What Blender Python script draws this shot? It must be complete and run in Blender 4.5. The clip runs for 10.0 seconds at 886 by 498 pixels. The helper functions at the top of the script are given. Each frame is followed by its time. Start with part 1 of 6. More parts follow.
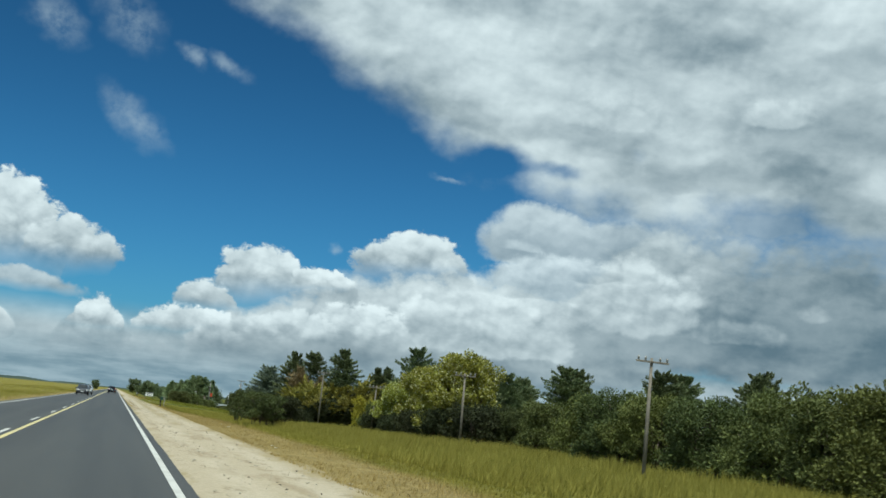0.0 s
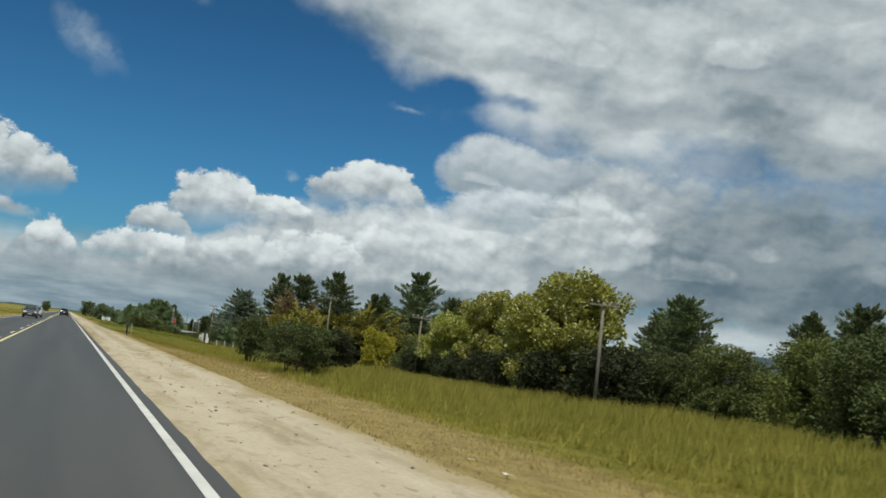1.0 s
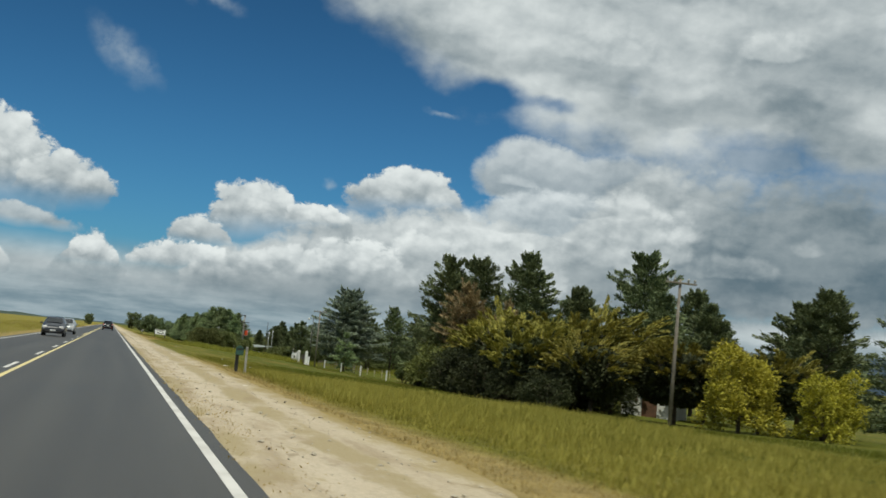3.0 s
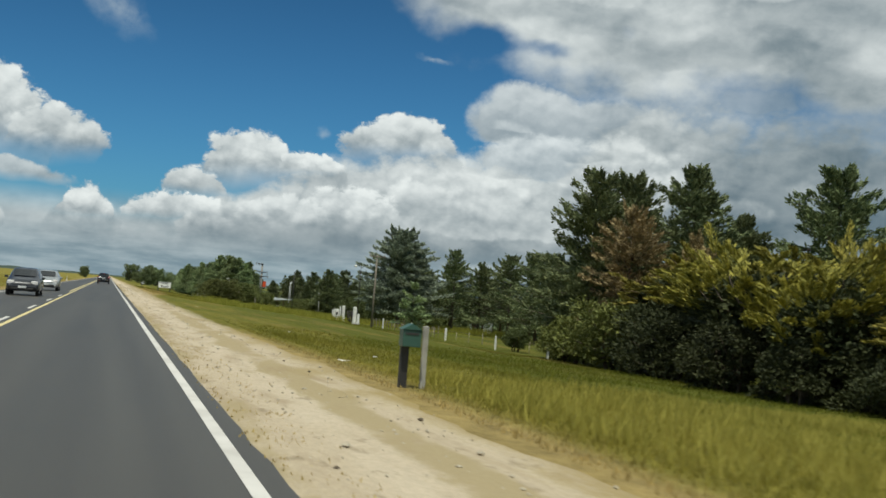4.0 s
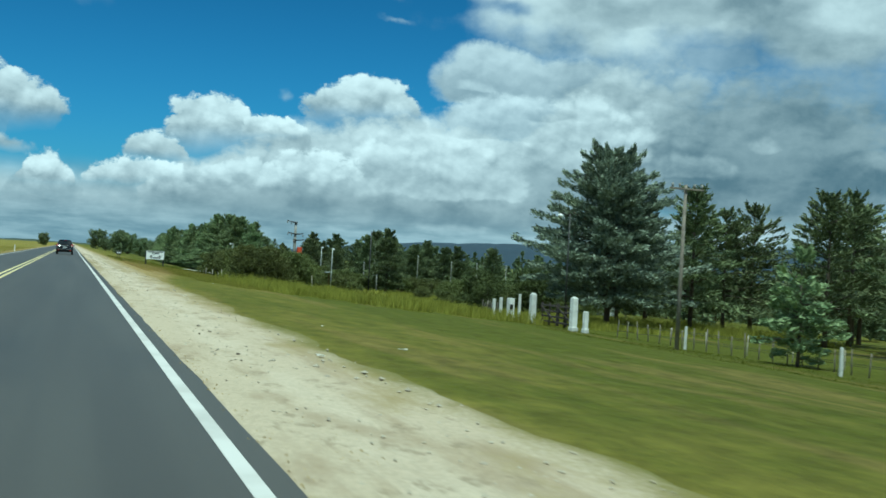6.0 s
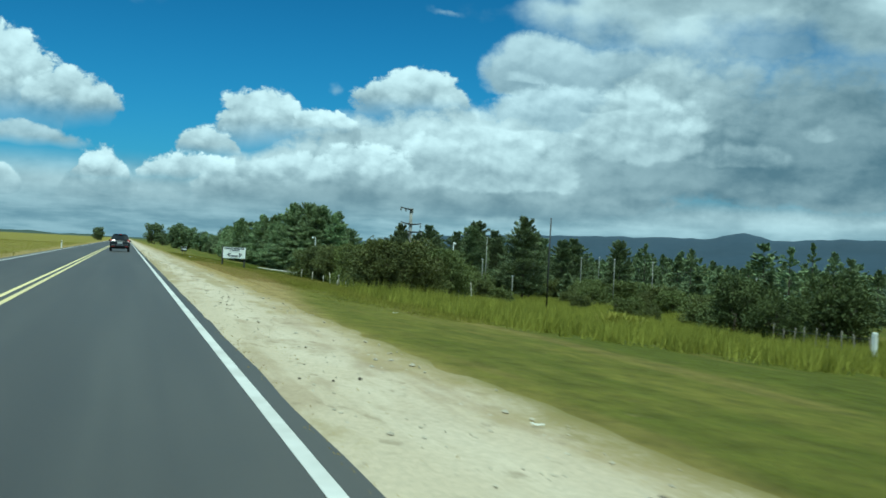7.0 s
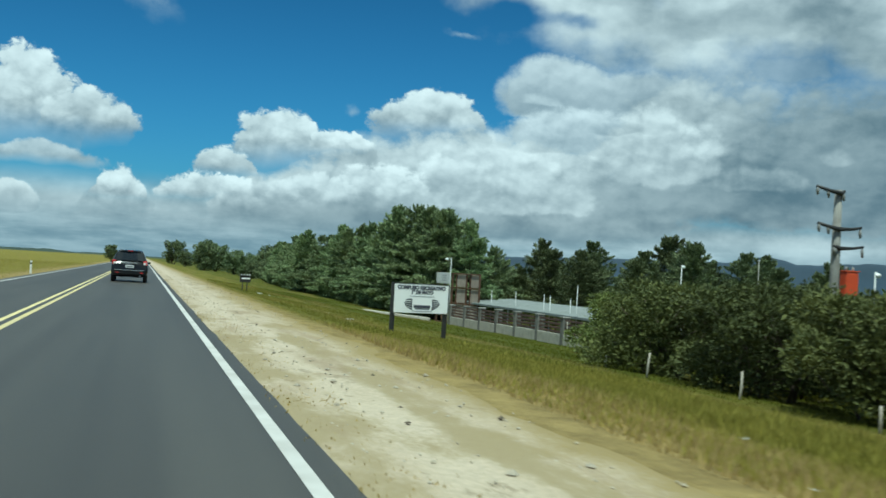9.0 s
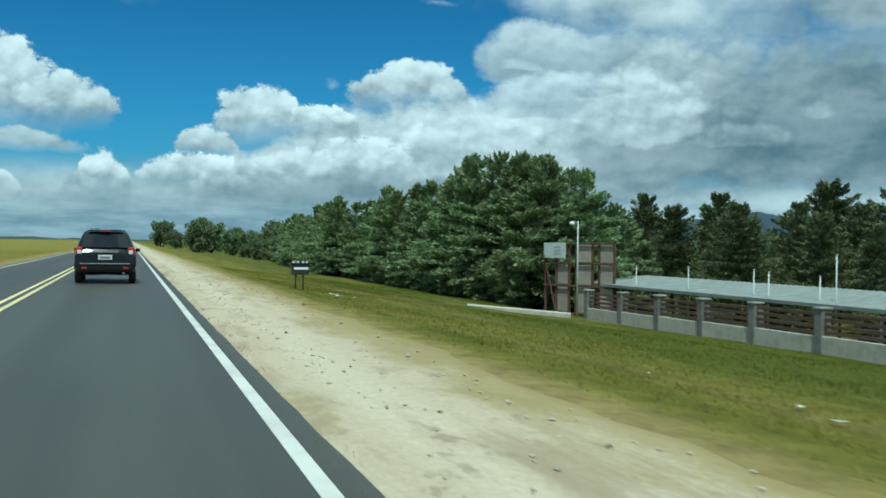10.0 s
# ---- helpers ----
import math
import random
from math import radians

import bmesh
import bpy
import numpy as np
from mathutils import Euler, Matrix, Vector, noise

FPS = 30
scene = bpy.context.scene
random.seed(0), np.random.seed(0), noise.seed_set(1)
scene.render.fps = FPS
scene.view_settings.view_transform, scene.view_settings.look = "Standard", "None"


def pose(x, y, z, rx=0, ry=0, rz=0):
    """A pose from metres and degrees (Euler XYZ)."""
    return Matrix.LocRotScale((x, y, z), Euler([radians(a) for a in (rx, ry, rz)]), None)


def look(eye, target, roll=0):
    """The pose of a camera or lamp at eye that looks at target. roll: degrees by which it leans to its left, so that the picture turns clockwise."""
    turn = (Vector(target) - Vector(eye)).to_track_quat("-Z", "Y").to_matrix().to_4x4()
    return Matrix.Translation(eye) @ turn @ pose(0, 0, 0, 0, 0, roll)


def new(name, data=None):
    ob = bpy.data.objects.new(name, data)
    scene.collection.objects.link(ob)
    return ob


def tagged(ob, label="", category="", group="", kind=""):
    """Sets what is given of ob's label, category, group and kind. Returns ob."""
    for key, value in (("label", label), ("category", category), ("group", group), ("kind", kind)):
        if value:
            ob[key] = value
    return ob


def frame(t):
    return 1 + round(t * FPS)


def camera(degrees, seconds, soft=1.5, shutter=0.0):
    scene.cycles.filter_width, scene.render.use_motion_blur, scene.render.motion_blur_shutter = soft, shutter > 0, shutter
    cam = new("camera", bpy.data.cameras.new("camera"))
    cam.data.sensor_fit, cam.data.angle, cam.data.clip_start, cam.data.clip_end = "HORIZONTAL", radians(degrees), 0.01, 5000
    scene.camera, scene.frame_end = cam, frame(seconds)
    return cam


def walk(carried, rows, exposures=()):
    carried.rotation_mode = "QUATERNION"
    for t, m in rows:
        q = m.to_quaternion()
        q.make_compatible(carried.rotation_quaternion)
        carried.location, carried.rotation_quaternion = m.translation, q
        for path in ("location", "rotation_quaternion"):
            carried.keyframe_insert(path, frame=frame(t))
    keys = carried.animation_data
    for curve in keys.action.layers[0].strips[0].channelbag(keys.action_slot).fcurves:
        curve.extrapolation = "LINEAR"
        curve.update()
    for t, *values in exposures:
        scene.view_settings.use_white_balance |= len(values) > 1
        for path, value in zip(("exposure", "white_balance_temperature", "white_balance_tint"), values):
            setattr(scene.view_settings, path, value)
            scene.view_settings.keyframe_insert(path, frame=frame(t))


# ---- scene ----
cam = camera(44.8, 10.0, soft=1.6, shutter=0.1)
EYE = 1.36
# seconds, metres across and along the road, heading to the right, upward tilt, lean
PATH = [
    (0.0, 0.08, 0.0, 16.05, 8.95, 5.44), (0.5, -0.01, 10.82, 18.14, 6.79, 6.09), (1.0, -0.2, 21.43, 18.76, 5.53, 6.61),
    (1.5, -0.08, 33.49, 18.81, 4.76, 6.42), (2.0, -0.22, 45.7, 18.15, 5.44, 6.9), (2.2, -0.2, 50.66, 17.9, 6.55, 7.05), (3.3, -0.04, 77.98, 16.56, 4.7, 4.73),
    (3.5, 0, 82.93, 16.78, 3.96, 4.62), (4.0, 0.05, 95.46, 17.13, 2.74, 4.29), (4.5, -0.04, 107.13, 16.94, 3.43, 4.84),
    (5.0, 0.09, 118.76, 17.23, -1.41, 3.16), (5.2, 0.05, 123.44, 17.7, 1.4, 3.54), (6.3, 0.01, 149.38, 19.27, 0.47, 3.08),
    (6.5, 0, 154.13, 18.31, 0.21, 2.66), (7.0, -0.06, 166.0, 16.42, 0.24, 2.88), (7.5, 0, 178.19, 15.36, 0.91, 3.44),
    (8.0, -0.03, 190.61, 15.12, 2.18, 4.15), (8.5, -0.08, 202.65, 15.22, 2.36, 4.06), (9.0, 0, 214.58, 15.55, 1.34, 3.31),
    (9.5, 0, 226.34, 15.85, -0.85, 1.48), (10.0, 0.06, 238.22, 16.3, -0.27, 0.68),
]


def row(x, y, yaw, pitch, lean):
    a, b = radians(yaw), radians(pitch)
    way = Vector((math.sin(a) * math.cos(b), math.cos(a) * math.cos(b), math.sin(b)))
    eye = Vector((x, y, EYE))
    return look(eye, eye + way * 10, lean)


walk(cam, [(t, row(*r)) for t, *r in PATH],
     exposures=[(0.0, 0.0, 5800, -5), (0.5, -0.08, 6150, 1), (1.0, -0.12, 6200, 2), (3.6, -0.1, 6350, 2), (4.5, 0.0, 6350, 2), (5.0, -0.14, 6150, -2), (5.8, 0.02, 5250, -18), (6.5, 0.06, 5150, -21), (7.5, 0.06, 5050, -24), (8.2, 0.02, 5200, -20), (9.0, 0.02, 5450, -14), (9.5, 0.0, 5550, -13), (10.0, 0.03, 5200, -18)])

# ---- sky and sun ----
SUN_DIR = Vector((-0.15, -0.36, 0.92)).normalized()
sun = new("sun", bpy.data.lights.new("sun", "SUN"))
sun.data.energy, sun.data.angle, sun.data.color = 3.7, radians(0.6), (1.0, 0.93, 0.80)
sun.matrix_world = look(SUN_DIR * 100, (0, 0, 0))

# clouds from the furthest to the nearest: bearing and height of the base in degrees, half width, rise above the base,
# brightness of top and base, softness of the edge, thickness
MASSES = [
    (28.2, 5.2, 8.2, 8.3, 0.60, 0.24, 0.70, 1.0), (36.1, 4.6, 9.4, 7.6, 0.42, 0.12, 0.70, 1.0), (21.4, 9.1, 3.8, 3.2, 0.68, 0.40, 0.45, 0.9),
    (25.3, 8.8, 3.6, 3.3, 0.62, 0.34, 0.60, 0.9), (17.7, 3.1, 13.0, 5.3, 0.76, 0.26, 0.45, 1.0), (10.0, 2.3, 9.1, 3.5, 0.66, 0.28, 0.45, 1.0),
    (0.6, 0.6, 9.1, 2.4, 0.46, 0.24, 0.50, 1.0)]
BASES = [
    (34.7, 4.1, 8.2, 3.6, 0.02, 0.12, 0.9, 0.95), (26.6, 3.7, 4.2, 2.9, 0.12, 0.18, 0.9, 0.75), (14.7, 1.9, 12.7, 1.7, 0.12, 0.20, 0.9, 0.75),
    (36.2, 15.6, 4.8, 2.1, 0.22, 0.30, 0.9, 0.65), (29.5, 13.2, 3.9, 1.4, 0.26, 0.34, 0.9, 0.6), (38.0, 7.6, 8.0, 5.6, 0.14, 0.12, 1.1, 0.85),
    (22.5, 15.4, 4.0, 1.5, 0.34, 0.40, 0.9, 0.6), (33.0, 11.0, 4.0, 1.4, 0.24, 0.30, 0.9, 0.65), (38.0, 19.0, 4.0, 1.4, 0.34, 0.40, 0.9, 0.6)]
BELT = [
    (26.1, 6.2, 3.6, 3.3, 0.78, 0.52, 0.50, 0.8), (18.8, 4.4, 5.1, 3.5, 0.86, 0.50, 0.35, 0.9), (22.3, 7.3, 4.5, 2.0, 0.84, 0.55, 0.40, 0.9),
    (19.7, 1.7, 2.9, 0.7, 0.60, 0.50, 0.80, 0.7), (15.6, 4.9, 2.4, 1.5, 0.88, 0.46, 0.30, 0.8), (24.6, 7.9, 2.2, 0.6, 0.30, 0.34, 0.80, 0.75),
    (31.4, 5.4, 3.0, 1.2, 0.46, 0.26, 0.70, 0.6), (6.2, 3.5, 2.2, 1.1, 0.70, 0.42, 0.35, 0.8)]
HEADS = [
    (14.4, 7.2, 3.3, 2.5, 0.86, 0.30, 0.20, 1.0), (6.5, 5.4, 2.5, 3.0, 0.86, 0.26, 0.20, 1.0), (9.7, 5.6, 1.9, 2.0, 0.94, 0.32, 0.20, 1.0),
    (3.9, 4.5, 1.9, 1.8, 0.84, 0.32, 0.22, 1.0), (12.2, 3.6, 2.9, 2.2, 0.95, 0.34, 0.25, 1.0), (8.7, 3.1, 2.7, 1.8, 0.86, 0.30, 0.25, 1.0),
    (3.2, 2.8, 3.0, 2.1, 0.96, 0.26, 0.22, 1.0), (-1.5, 2.3, 1.9, 2.4, 0.92, 0.22, 0.25, 1.0), (-6.0, 5.9, 3.2, 4.3, 0.84, 0.24, 0.20, 1.0),
    (-3.1, 6.0, 2.6, 2.6, 0.80, 0.22, 0.22, 1.0), (-5.1, 4.5, 3.4, 1.2, 0.64, 0.28, 0.40, 0.9)]
GLINTS = [(28.9, 7.3, 1.7, 1.7, 1.1, 0.80, 1.5, 1.0), (35.4, 6.9, 1.0, 0.8, 0.70, 0.5, 1.4, 0.8), (-6.5, 2.2, 1.5, 1.3, 0.80, 0.40, 0.30, 1.0),
          (20.3, 9.2, 1.4, 0.5, 0.95, 0.8, 1.4, 0.8), (33.4, 16.6, 2.6, 1.4, 0.86, 0.66, 0.9, 0.7), (25.0, 16.4, 3.6, 1.8, 0.84, 0.66, 0.9, 0.6)]
# bearing, height, half length, half width, slope
WISPS = [(-0.9, 13.7, 2.5, 1.0, -38), (3.4, 17.1, 1.4, 0.6, -20), (1.6, 17.3, 0.9, 0.5, -45), (-1.8, 18.6, 2.2, 1.4, -35), (-5.4, 17.9, 1.8, 1.2, -35), (10.3, 8.4, 0.45, 0.35, 0), (15.9, 12.7, 1.1, 0.2, -8)]


class Nodes:
    """Short forms for building node trees."""

    def __init__(self, tree):
        self.tree = tree
        tree.nodes.clear()

    def put(self, value, socket):
        if isinstance(value, bpy.types.NodeSocket):
            self.tree.links.new(value, socket)
        elif value is not None:
            socket.default_value = value

    def node(self, kind, inputs=(), operation=None, clamp=False, steps=None, data=None, blend=None):
        n = self.tree.nodes.new(kind)
        if operation:
            n.operation = operation
        if clamp:
            n.use_clamp = True
        if steps:
            n.interpolation_type = steps
        if data:
            n.data_type = data
        if blend:
            n.blend_type = blend
        for key, value in dict(inputs).items():
            self.put(value, n.inputs[key])
        return n

    def math(self, op, a, b=None, c=None, clamp=False):
        n = self.node("ShaderNodeMath", operation=op, clamp=clamp)
        for i, v in enumerate((a, b, c)):
            self.put(v, n.inputs[i])
        return n.outputs[0]

    def vec(self, op, a, b=None):
        n = self.node("ShaderNodeVectorMath", operation=op)
        self.put(a, n.inputs[0])
        if b is not None:
            self.put(b, n.inputs[3] if op == "SCALE" else n.inputs[1])
        return n.outputs["Value"] if op in ("LENGTH", "DOT_PRODUCT") else n.outputs[0]

    def ramp(self, value, lo, hi, a=0.0, b=1.0, smooth=True):
        return self.node("ShaderNodeMapRange", {0: value, 1: lo, 2: hi, 3: a, 4: b},
                         steps="SMOOTHSTEP" if smooth else "LINEAR").outputs[0]

    def mix(self, fac, a, b):
        n = self.node("ShaderNodeMix", {0: fac, 6: a, 7: b}, data="RGBA")
        return n.outputs[2]

    def tint(self, a, b):
        return self.node("ShaderNodeMix", {0: 1.0, 6: a, 7: b}, data="RGBA", blend="MULTIPLY").outputs[2]

    def noise(self, vector, scale, detail=4.0, rough=0.55, color=False):
        n = self.node("ShaderNodeTexNoise", {"Vector": vector, "Scale": scale, "Detail": detail, "Roughness": rough})
        return n.outputs["Color" if color else "Fac"]

    def combine(self, x, y, z):
        return self.node("ShaderNodeCombineXYZ", {0: x, 1: y, 2: z}).outputs[0]

    def split(self, v):
        return self.node("ShaderNodeSeparateXYZ", {0: v}).outputs


def rgb(*c):
    return (*c, 1.0)


def build_sky():
    world = bpy.data.worlds.new("sky")
    scene.world = world
    world.use_nodes = True
    n = Nodes(world.node_tree)
    way = n.node("ShaderNodeTexCoord").outputs["Generated"]
    x, y, z = n.split(way)
    deg = 57.2958
    az = n.math("MULTIPLY", n.math("ARCTAN2", x, y), deg)
    el = n.math("MULTIPLY", n.math("ARCSINE", z), deg)
    here = n.combine(az, n.math("MULTIPLY", el, 1.25), 0.0)
    # outside the modelled part of the sky the cover is broken cloud
    outside = n.math("MAXIMUM", n.ramp(n.math("ABSOLUTE", n.math("SUBTRACT", az, 17.0)), 27.0, 38.0), n.ramp(el, 23.0, 29.0))

    def billow(p, detail):
        """Rounded swellings, large and small, as on the heads of cumulus."""
        warp = n.vec("SUBTRACT", n.noise(p, 0.9, 3.0, 0.55, True), (0.5, 0.5, 0.5))
        q = n.vec("ADD", p, n.vec("SCALE", warp, 1.3))
        big = n.node("ShaderNodeTexVoronoi", {"Vector": q, "Scale": 0.62, "Detail": detail, "Roughness": 0.54, "Lacunarity": 2.2})
        big.normalize = True
        return n.math("ADD", n.math("MULTIPLY", big.outputs["Distance"], -1.5), n.math("MULTIPLY", n.noise(p, 1.5, 4.0, 0.6), 0.35))

    puff = billow(here, 4.0)
    soft = billow(here, 1.0)
    lean = n.math("SUBTRACT", soft, billow(n.vec("ADD", here, (-0.22, 0.5, 0.0)), 1.0))
    drift = n.vec("SUBTRACT", n.noise(here, 0.33, 3.0, 0.5, True), (0.5, 0.5, 0.5))
    dx, dy, _ = n.split(drift)
    wa = n.math("MULTIPLY_ADD", dx, 2.0, az)
    we = n.math("MULTIPLY_ADD", dy, 1.2, el)

    # the high sheet: its edge falls away to the right, thin and torn, with blue holes
    torn = n.noise(here, 0.22, 5.0, 0.55)
    edge = n.math("SUBTRACT", n.math("MULTIPLY_ADD", wa, 0.53, we), 22.7)
    edge = n.math("MINIMUM", edge, n.math("MULTIPLY", n.math("SUBTRACT", we, 9.5), 0.8))
    sheet = n.math("MULTIPLY_ADD", n.math("SUBTRACT", torn, 0.5), 5.0, edge)
    for a, e, ra, re in ((33.7, 21.6, 2.8, 0.7), (31.8, 18.8, 1.2, 0.5), (18.6, 14.0, 1.4, 0.7), (26.1, 14.8, 0.9, 0.7), (28.5, 19.2, 1.2, 0.4), (21.8, 13.6, 1.5, 0.35)):
        hole = n.vec("LENGTH", n.vec("MULTIPLY", n.vec("SUBTRACT", n.combine(wa, we, 0.0), (a, e, 0)), (1 / ra, 1 / re, 0)))
        sheet = n.math("SUBTRACT", sheet, n.ramp(hole, 1.8, 0.1, 0.0, 2.0))
    cover = n.ramp(sheet, -0.5, 2.6)
    broken = n.ramp(n.noise(here, 0.05, 4.0), 0.42, 0.60)
    cover = n.math("MAXIMUM", cover, n.math("MULTIPLY", broken, outside))
    tone = n.noise(n.vec("ADD", n.vec("MULTIPLY", here, (1.0, 1.3, 0.0)), (7.0, 3.0, 0.0)), 0.13, 4.0, 0.50)
    lit = n.math("MULTIPLY_ADD", lean, 0.22, n.ramp(tone, 0.30, 0.70, 0.25, 0.73))

    def stack(shapes, cover, lit, rough, relief, sunk=0.0):
        for a, e, w, h, top, base, fuzz, thick in shapes:
            u = n.math("MULTIPLY_ADD", wa, 1 / w, -a / w)
            v = n.math("MULTIPLY_ADD", we, 1 / h, -e / h)
            fall = n.math("MAXIMUM", v, n.math("MULTIPLY", v, -3.2))
            r = n.math("MULTIPLY_ADD", u, u, n.math("MULTIPLY", fall, fall))
            d = n.math("SUBTRACT", n.math("MULTIPLY_ADD", puff, rough, 1.0 + 0.28 * rough), r)
            mask = n.ramp(d, -0.02, fuzz, 0.0, thick)
            if sunk:
                mask = n.math("MULTIPLY", mask, n.ramp(v, -0.30, sunk))
            own = n.math("MULTIPLY_ADD", lean, relief, n.ramp(n.math("MULTIPLY_ADD", soft, 0.5, v), -0.15, 0.75, base, top))
            lit = n.node("ShaderNodeMix", {0: mask, 2: lit, 3: own}).outputs[0]
            cover = n.math("MAXIMUM", cover, mask)
        return cover, lit

    cover, lit = stack(MASSES, cover, lit, 0.55, 0.20)
    cover, lit = stack(BASES, cover, lit, 0.7, 0.12)
    cover, lit = stack(BELT, cover, lit, 0.7, 0.42)
    # lumps of light and shade in the banks
    lump = n.noise(n.vec("MULTIPLY", n.vec("ADD", here, n.vec("SCALE", drift, 1.5)), (0.60, 1.05, 1.0)), 0.40, 5.0, 0.52)
    lit = n.math("ADD", lit, n.math("MULTIPLY", n.math("SUBTRACT", n.ramp(lump, 0.34, 0.64), 0.5), 0.17))
    cover, lit = stack(HEADS, cover, lit, 1.05, 0.42, 0.42)
    cover, lit = stack(GLINTS, cover, lit, 0.9, 0.3)
    lit = n.math("ADD", lit, n.math("MULTIPLY", n.math("SUBTRACT", n.noise(here, 1.1, 5.0, 0.6), 0.5), 0.10), clamp=True)
    cloud = n.mix(lit, rgb(0.135, 0.185, 0.225), rgb(0.88, 0.88, 0.88))
    # flat grey haze and streaks towards the horizon
    streak = n.noise(n.combine(n.math("MULTIPLY", az, 0.35), n.math("MULTIPLY", el, 2.2), 0.0), 0.7, 5.0, 0.55)
    haze = n.mix(n.ramp(streak, 0.35, 0.68), rgb(0.185, 0.265, 0.325), rgb(0.40, 0.47, 0.52))
    cloud = n.mix(n.ramp(el, 3.2, 0.7, 0.0, 0.8), cloud, haze)
    cover = n.math("MAXIMUM", cover, n.ramp(el, 4.6, 2.6, 0.0, 0.97))
    sky = n.node("ShaderNodeTexSky")
    sky.sky_type, sky.sun_disc = "NISHITA", False
    sky.sun_elevation, sky.sun_rotation = math.asin(SUN_DIR.z), math.atan2(SUN_DIR.x, SUN_DIR.y)
    sky.air_density, sky.dust_density, sky.ozone_density = 1.0, 0.4, 3.0
    blue = n.tint(n.vec("SCALE", sky.outputs[0], n.ramp(el, 4.0, 22.0, 0.108, 0.070)), rgb(0.24, 0.52, 0.72))
    wisp = None
    ripple = n.noise(n.combine(az, el, 3.0), 0.9, 5.0, 0.6)
    smear = n.vec("ADD", n.combine(az, el, 0.0), n.vec("MULTIPLY", n.vec("SUBTRACT", n.noise(here, 0.7, 3.0, 0.5, True), (0.5, 0.5, 0.5)), (1.6, 1.3, 0.0)))
    for a, e, ra, re, slope in WISPS:
        away = n.vec("SUBTRACT", smear, (a, e, 0))
        c, s = math.cos(radians(slope)), math.sin(radians(slope))
        u, w = n.vec("DOT_PRODUCT", away, (c / ra, s / ra, 0)), n.vec("DOT_PRODUCT", away, (-s / re, c / re, 0))
        r = n.vec("LENGTH", n.combine(u, w, 0.0))
        d = n.math("MULTIPLY", n.ramp(r, 1.2, 0.0), n.ramp(ripple, 0.2, 0.66))
        wisp = d if wisp is None else n.math("MAXIMUM", wisp, d)
    blue = n.mix(n.math("MULTIPLY", wisp, 0.45), blue, rgb(0.52, 0.57, 0.62))
    total = n.mix(cover, blue, cloud)
    total = n.mix(n.ramp(el, -3.0, -0.5), rgb(0.12, 0.13, 0.09), total)
    back = n.node("ShaderNodeBackground", {"Color": total, "Strength": 1.0})
    out = n.node("ShaderNodeOutputWorld")
    n.tree.links.new(back.outputs[0], out.inputs[0])


build_sky()

# ---- materials ----


def surface(name, base, dark, scale=6.0, fine=60.0, rough=0.85, metal=0.0, bump=0.15, light=None, coat=0.0, spread=0.06):
    """A weathered surface: two scales of colour, fine relief, a little change from piece to piece."""
    m = bpy.data.materials.new(name)
    m.use_nodes = True
    n = Nodes(m.node_tree)
    at = n.node("ShaderNodeTexCoord").outputs["Object"]
    big = n.ramp(n.noise(at, scale, 4.0, 0.6), 0.35, 0.7)
    small = n.noise(at, fine, 3.0, 0.6)
    colour = n.mix(n.math("MULTIPLY", big, 0.75), rgb(*base), rgb(*dark))
    if light:
        colour = n.mix(n.ramp(small, 0.52, 0.75), colour, rgb(*light))
    each = n.node("ShaderNodeObjectInfo").outputs["Random"]
    hue = n.node("ShaderNodeHueSaturation", {"Value": n.ramp(each, 0, 1, 1 - spread * 2, 1 + spread * 2, False), "Color": colour})
    b = n.node("ShaderNodeBump", {"Strength": bump, "Distance": 0.02, "Height": small})
    p = n.node("ShaderNodeBsdfPrincipled", {"Base Color": hue.outputs[0], "Metallic": metal,
                                            "Roughness": n.ramp(small, 0.2, 0.8, max(rough - 0.1, 0.02), min(rough + 0.1, 1.0), False),
                                            "Coat Weight": coat, "Normal": b.outputs[0]})
    n.tree.links.new(p.outputs[0], n.node("ShaderNodeOutputMaterial").inputs[0])
    return m


def leafage(name, deep, tip, pale=None, glow=0.13, gloss=0.68):
    """Leaves or needles: each clump has its own tone; some light passes through."""
    m = bpy.data.materials.new(name)
    m.use_nodes = True
    n = Nodes(m.node_tree)
    each = n.node("ShaderNodeNewGeometry").outputs["Random Per Island"]
    at = n.node("ShaderNodeTexCoord").outputs["Object"]
    patch = n.noise(at, 0.9, 3.0, 0.6)
    f = n.math("ADD", n.math("MULTIPLY", each, 0.65), n.math("MULTIPLY", n.ramp(patch, 0.3, 0.7), 0.35))
    colour = n.mix(f, rgb(*deep), rgb(*tip))
    if pale:
        colour = n.mix(n.ramp(each, 0.86, 0.9), colour, rgb(*pale))
    tree = n.node("ShaderNodeObjectInfo").outputs["Random"]
    hue = n.node("ShaderNodeHueSaturation", {"Value": n.ramp(tree, 0, 1, 0.85, 1.15, False), "Hue": n.ramp(tree, 0, 1, 0.49, 0.51, False), "Color": colour})
    p = n.node("ShaderNodeBsdfPrincipled", {"Base Color": hue.outputs[0], "Roughness": gloss, "Specular IOR Level": 0.3})
    t = n.node("ShaderNodeBsdfTranslucent", {"Color": hue.outputs[0]})
    s = n.node("ShaderNodeMixShader", {0: glow, 1: p.outputs[0], 2: t.outputs[0]})
    n.tree.links.new(s.outputs[0], n.node("ShaderNodeOutputMaterial").inputs[0])
    return m


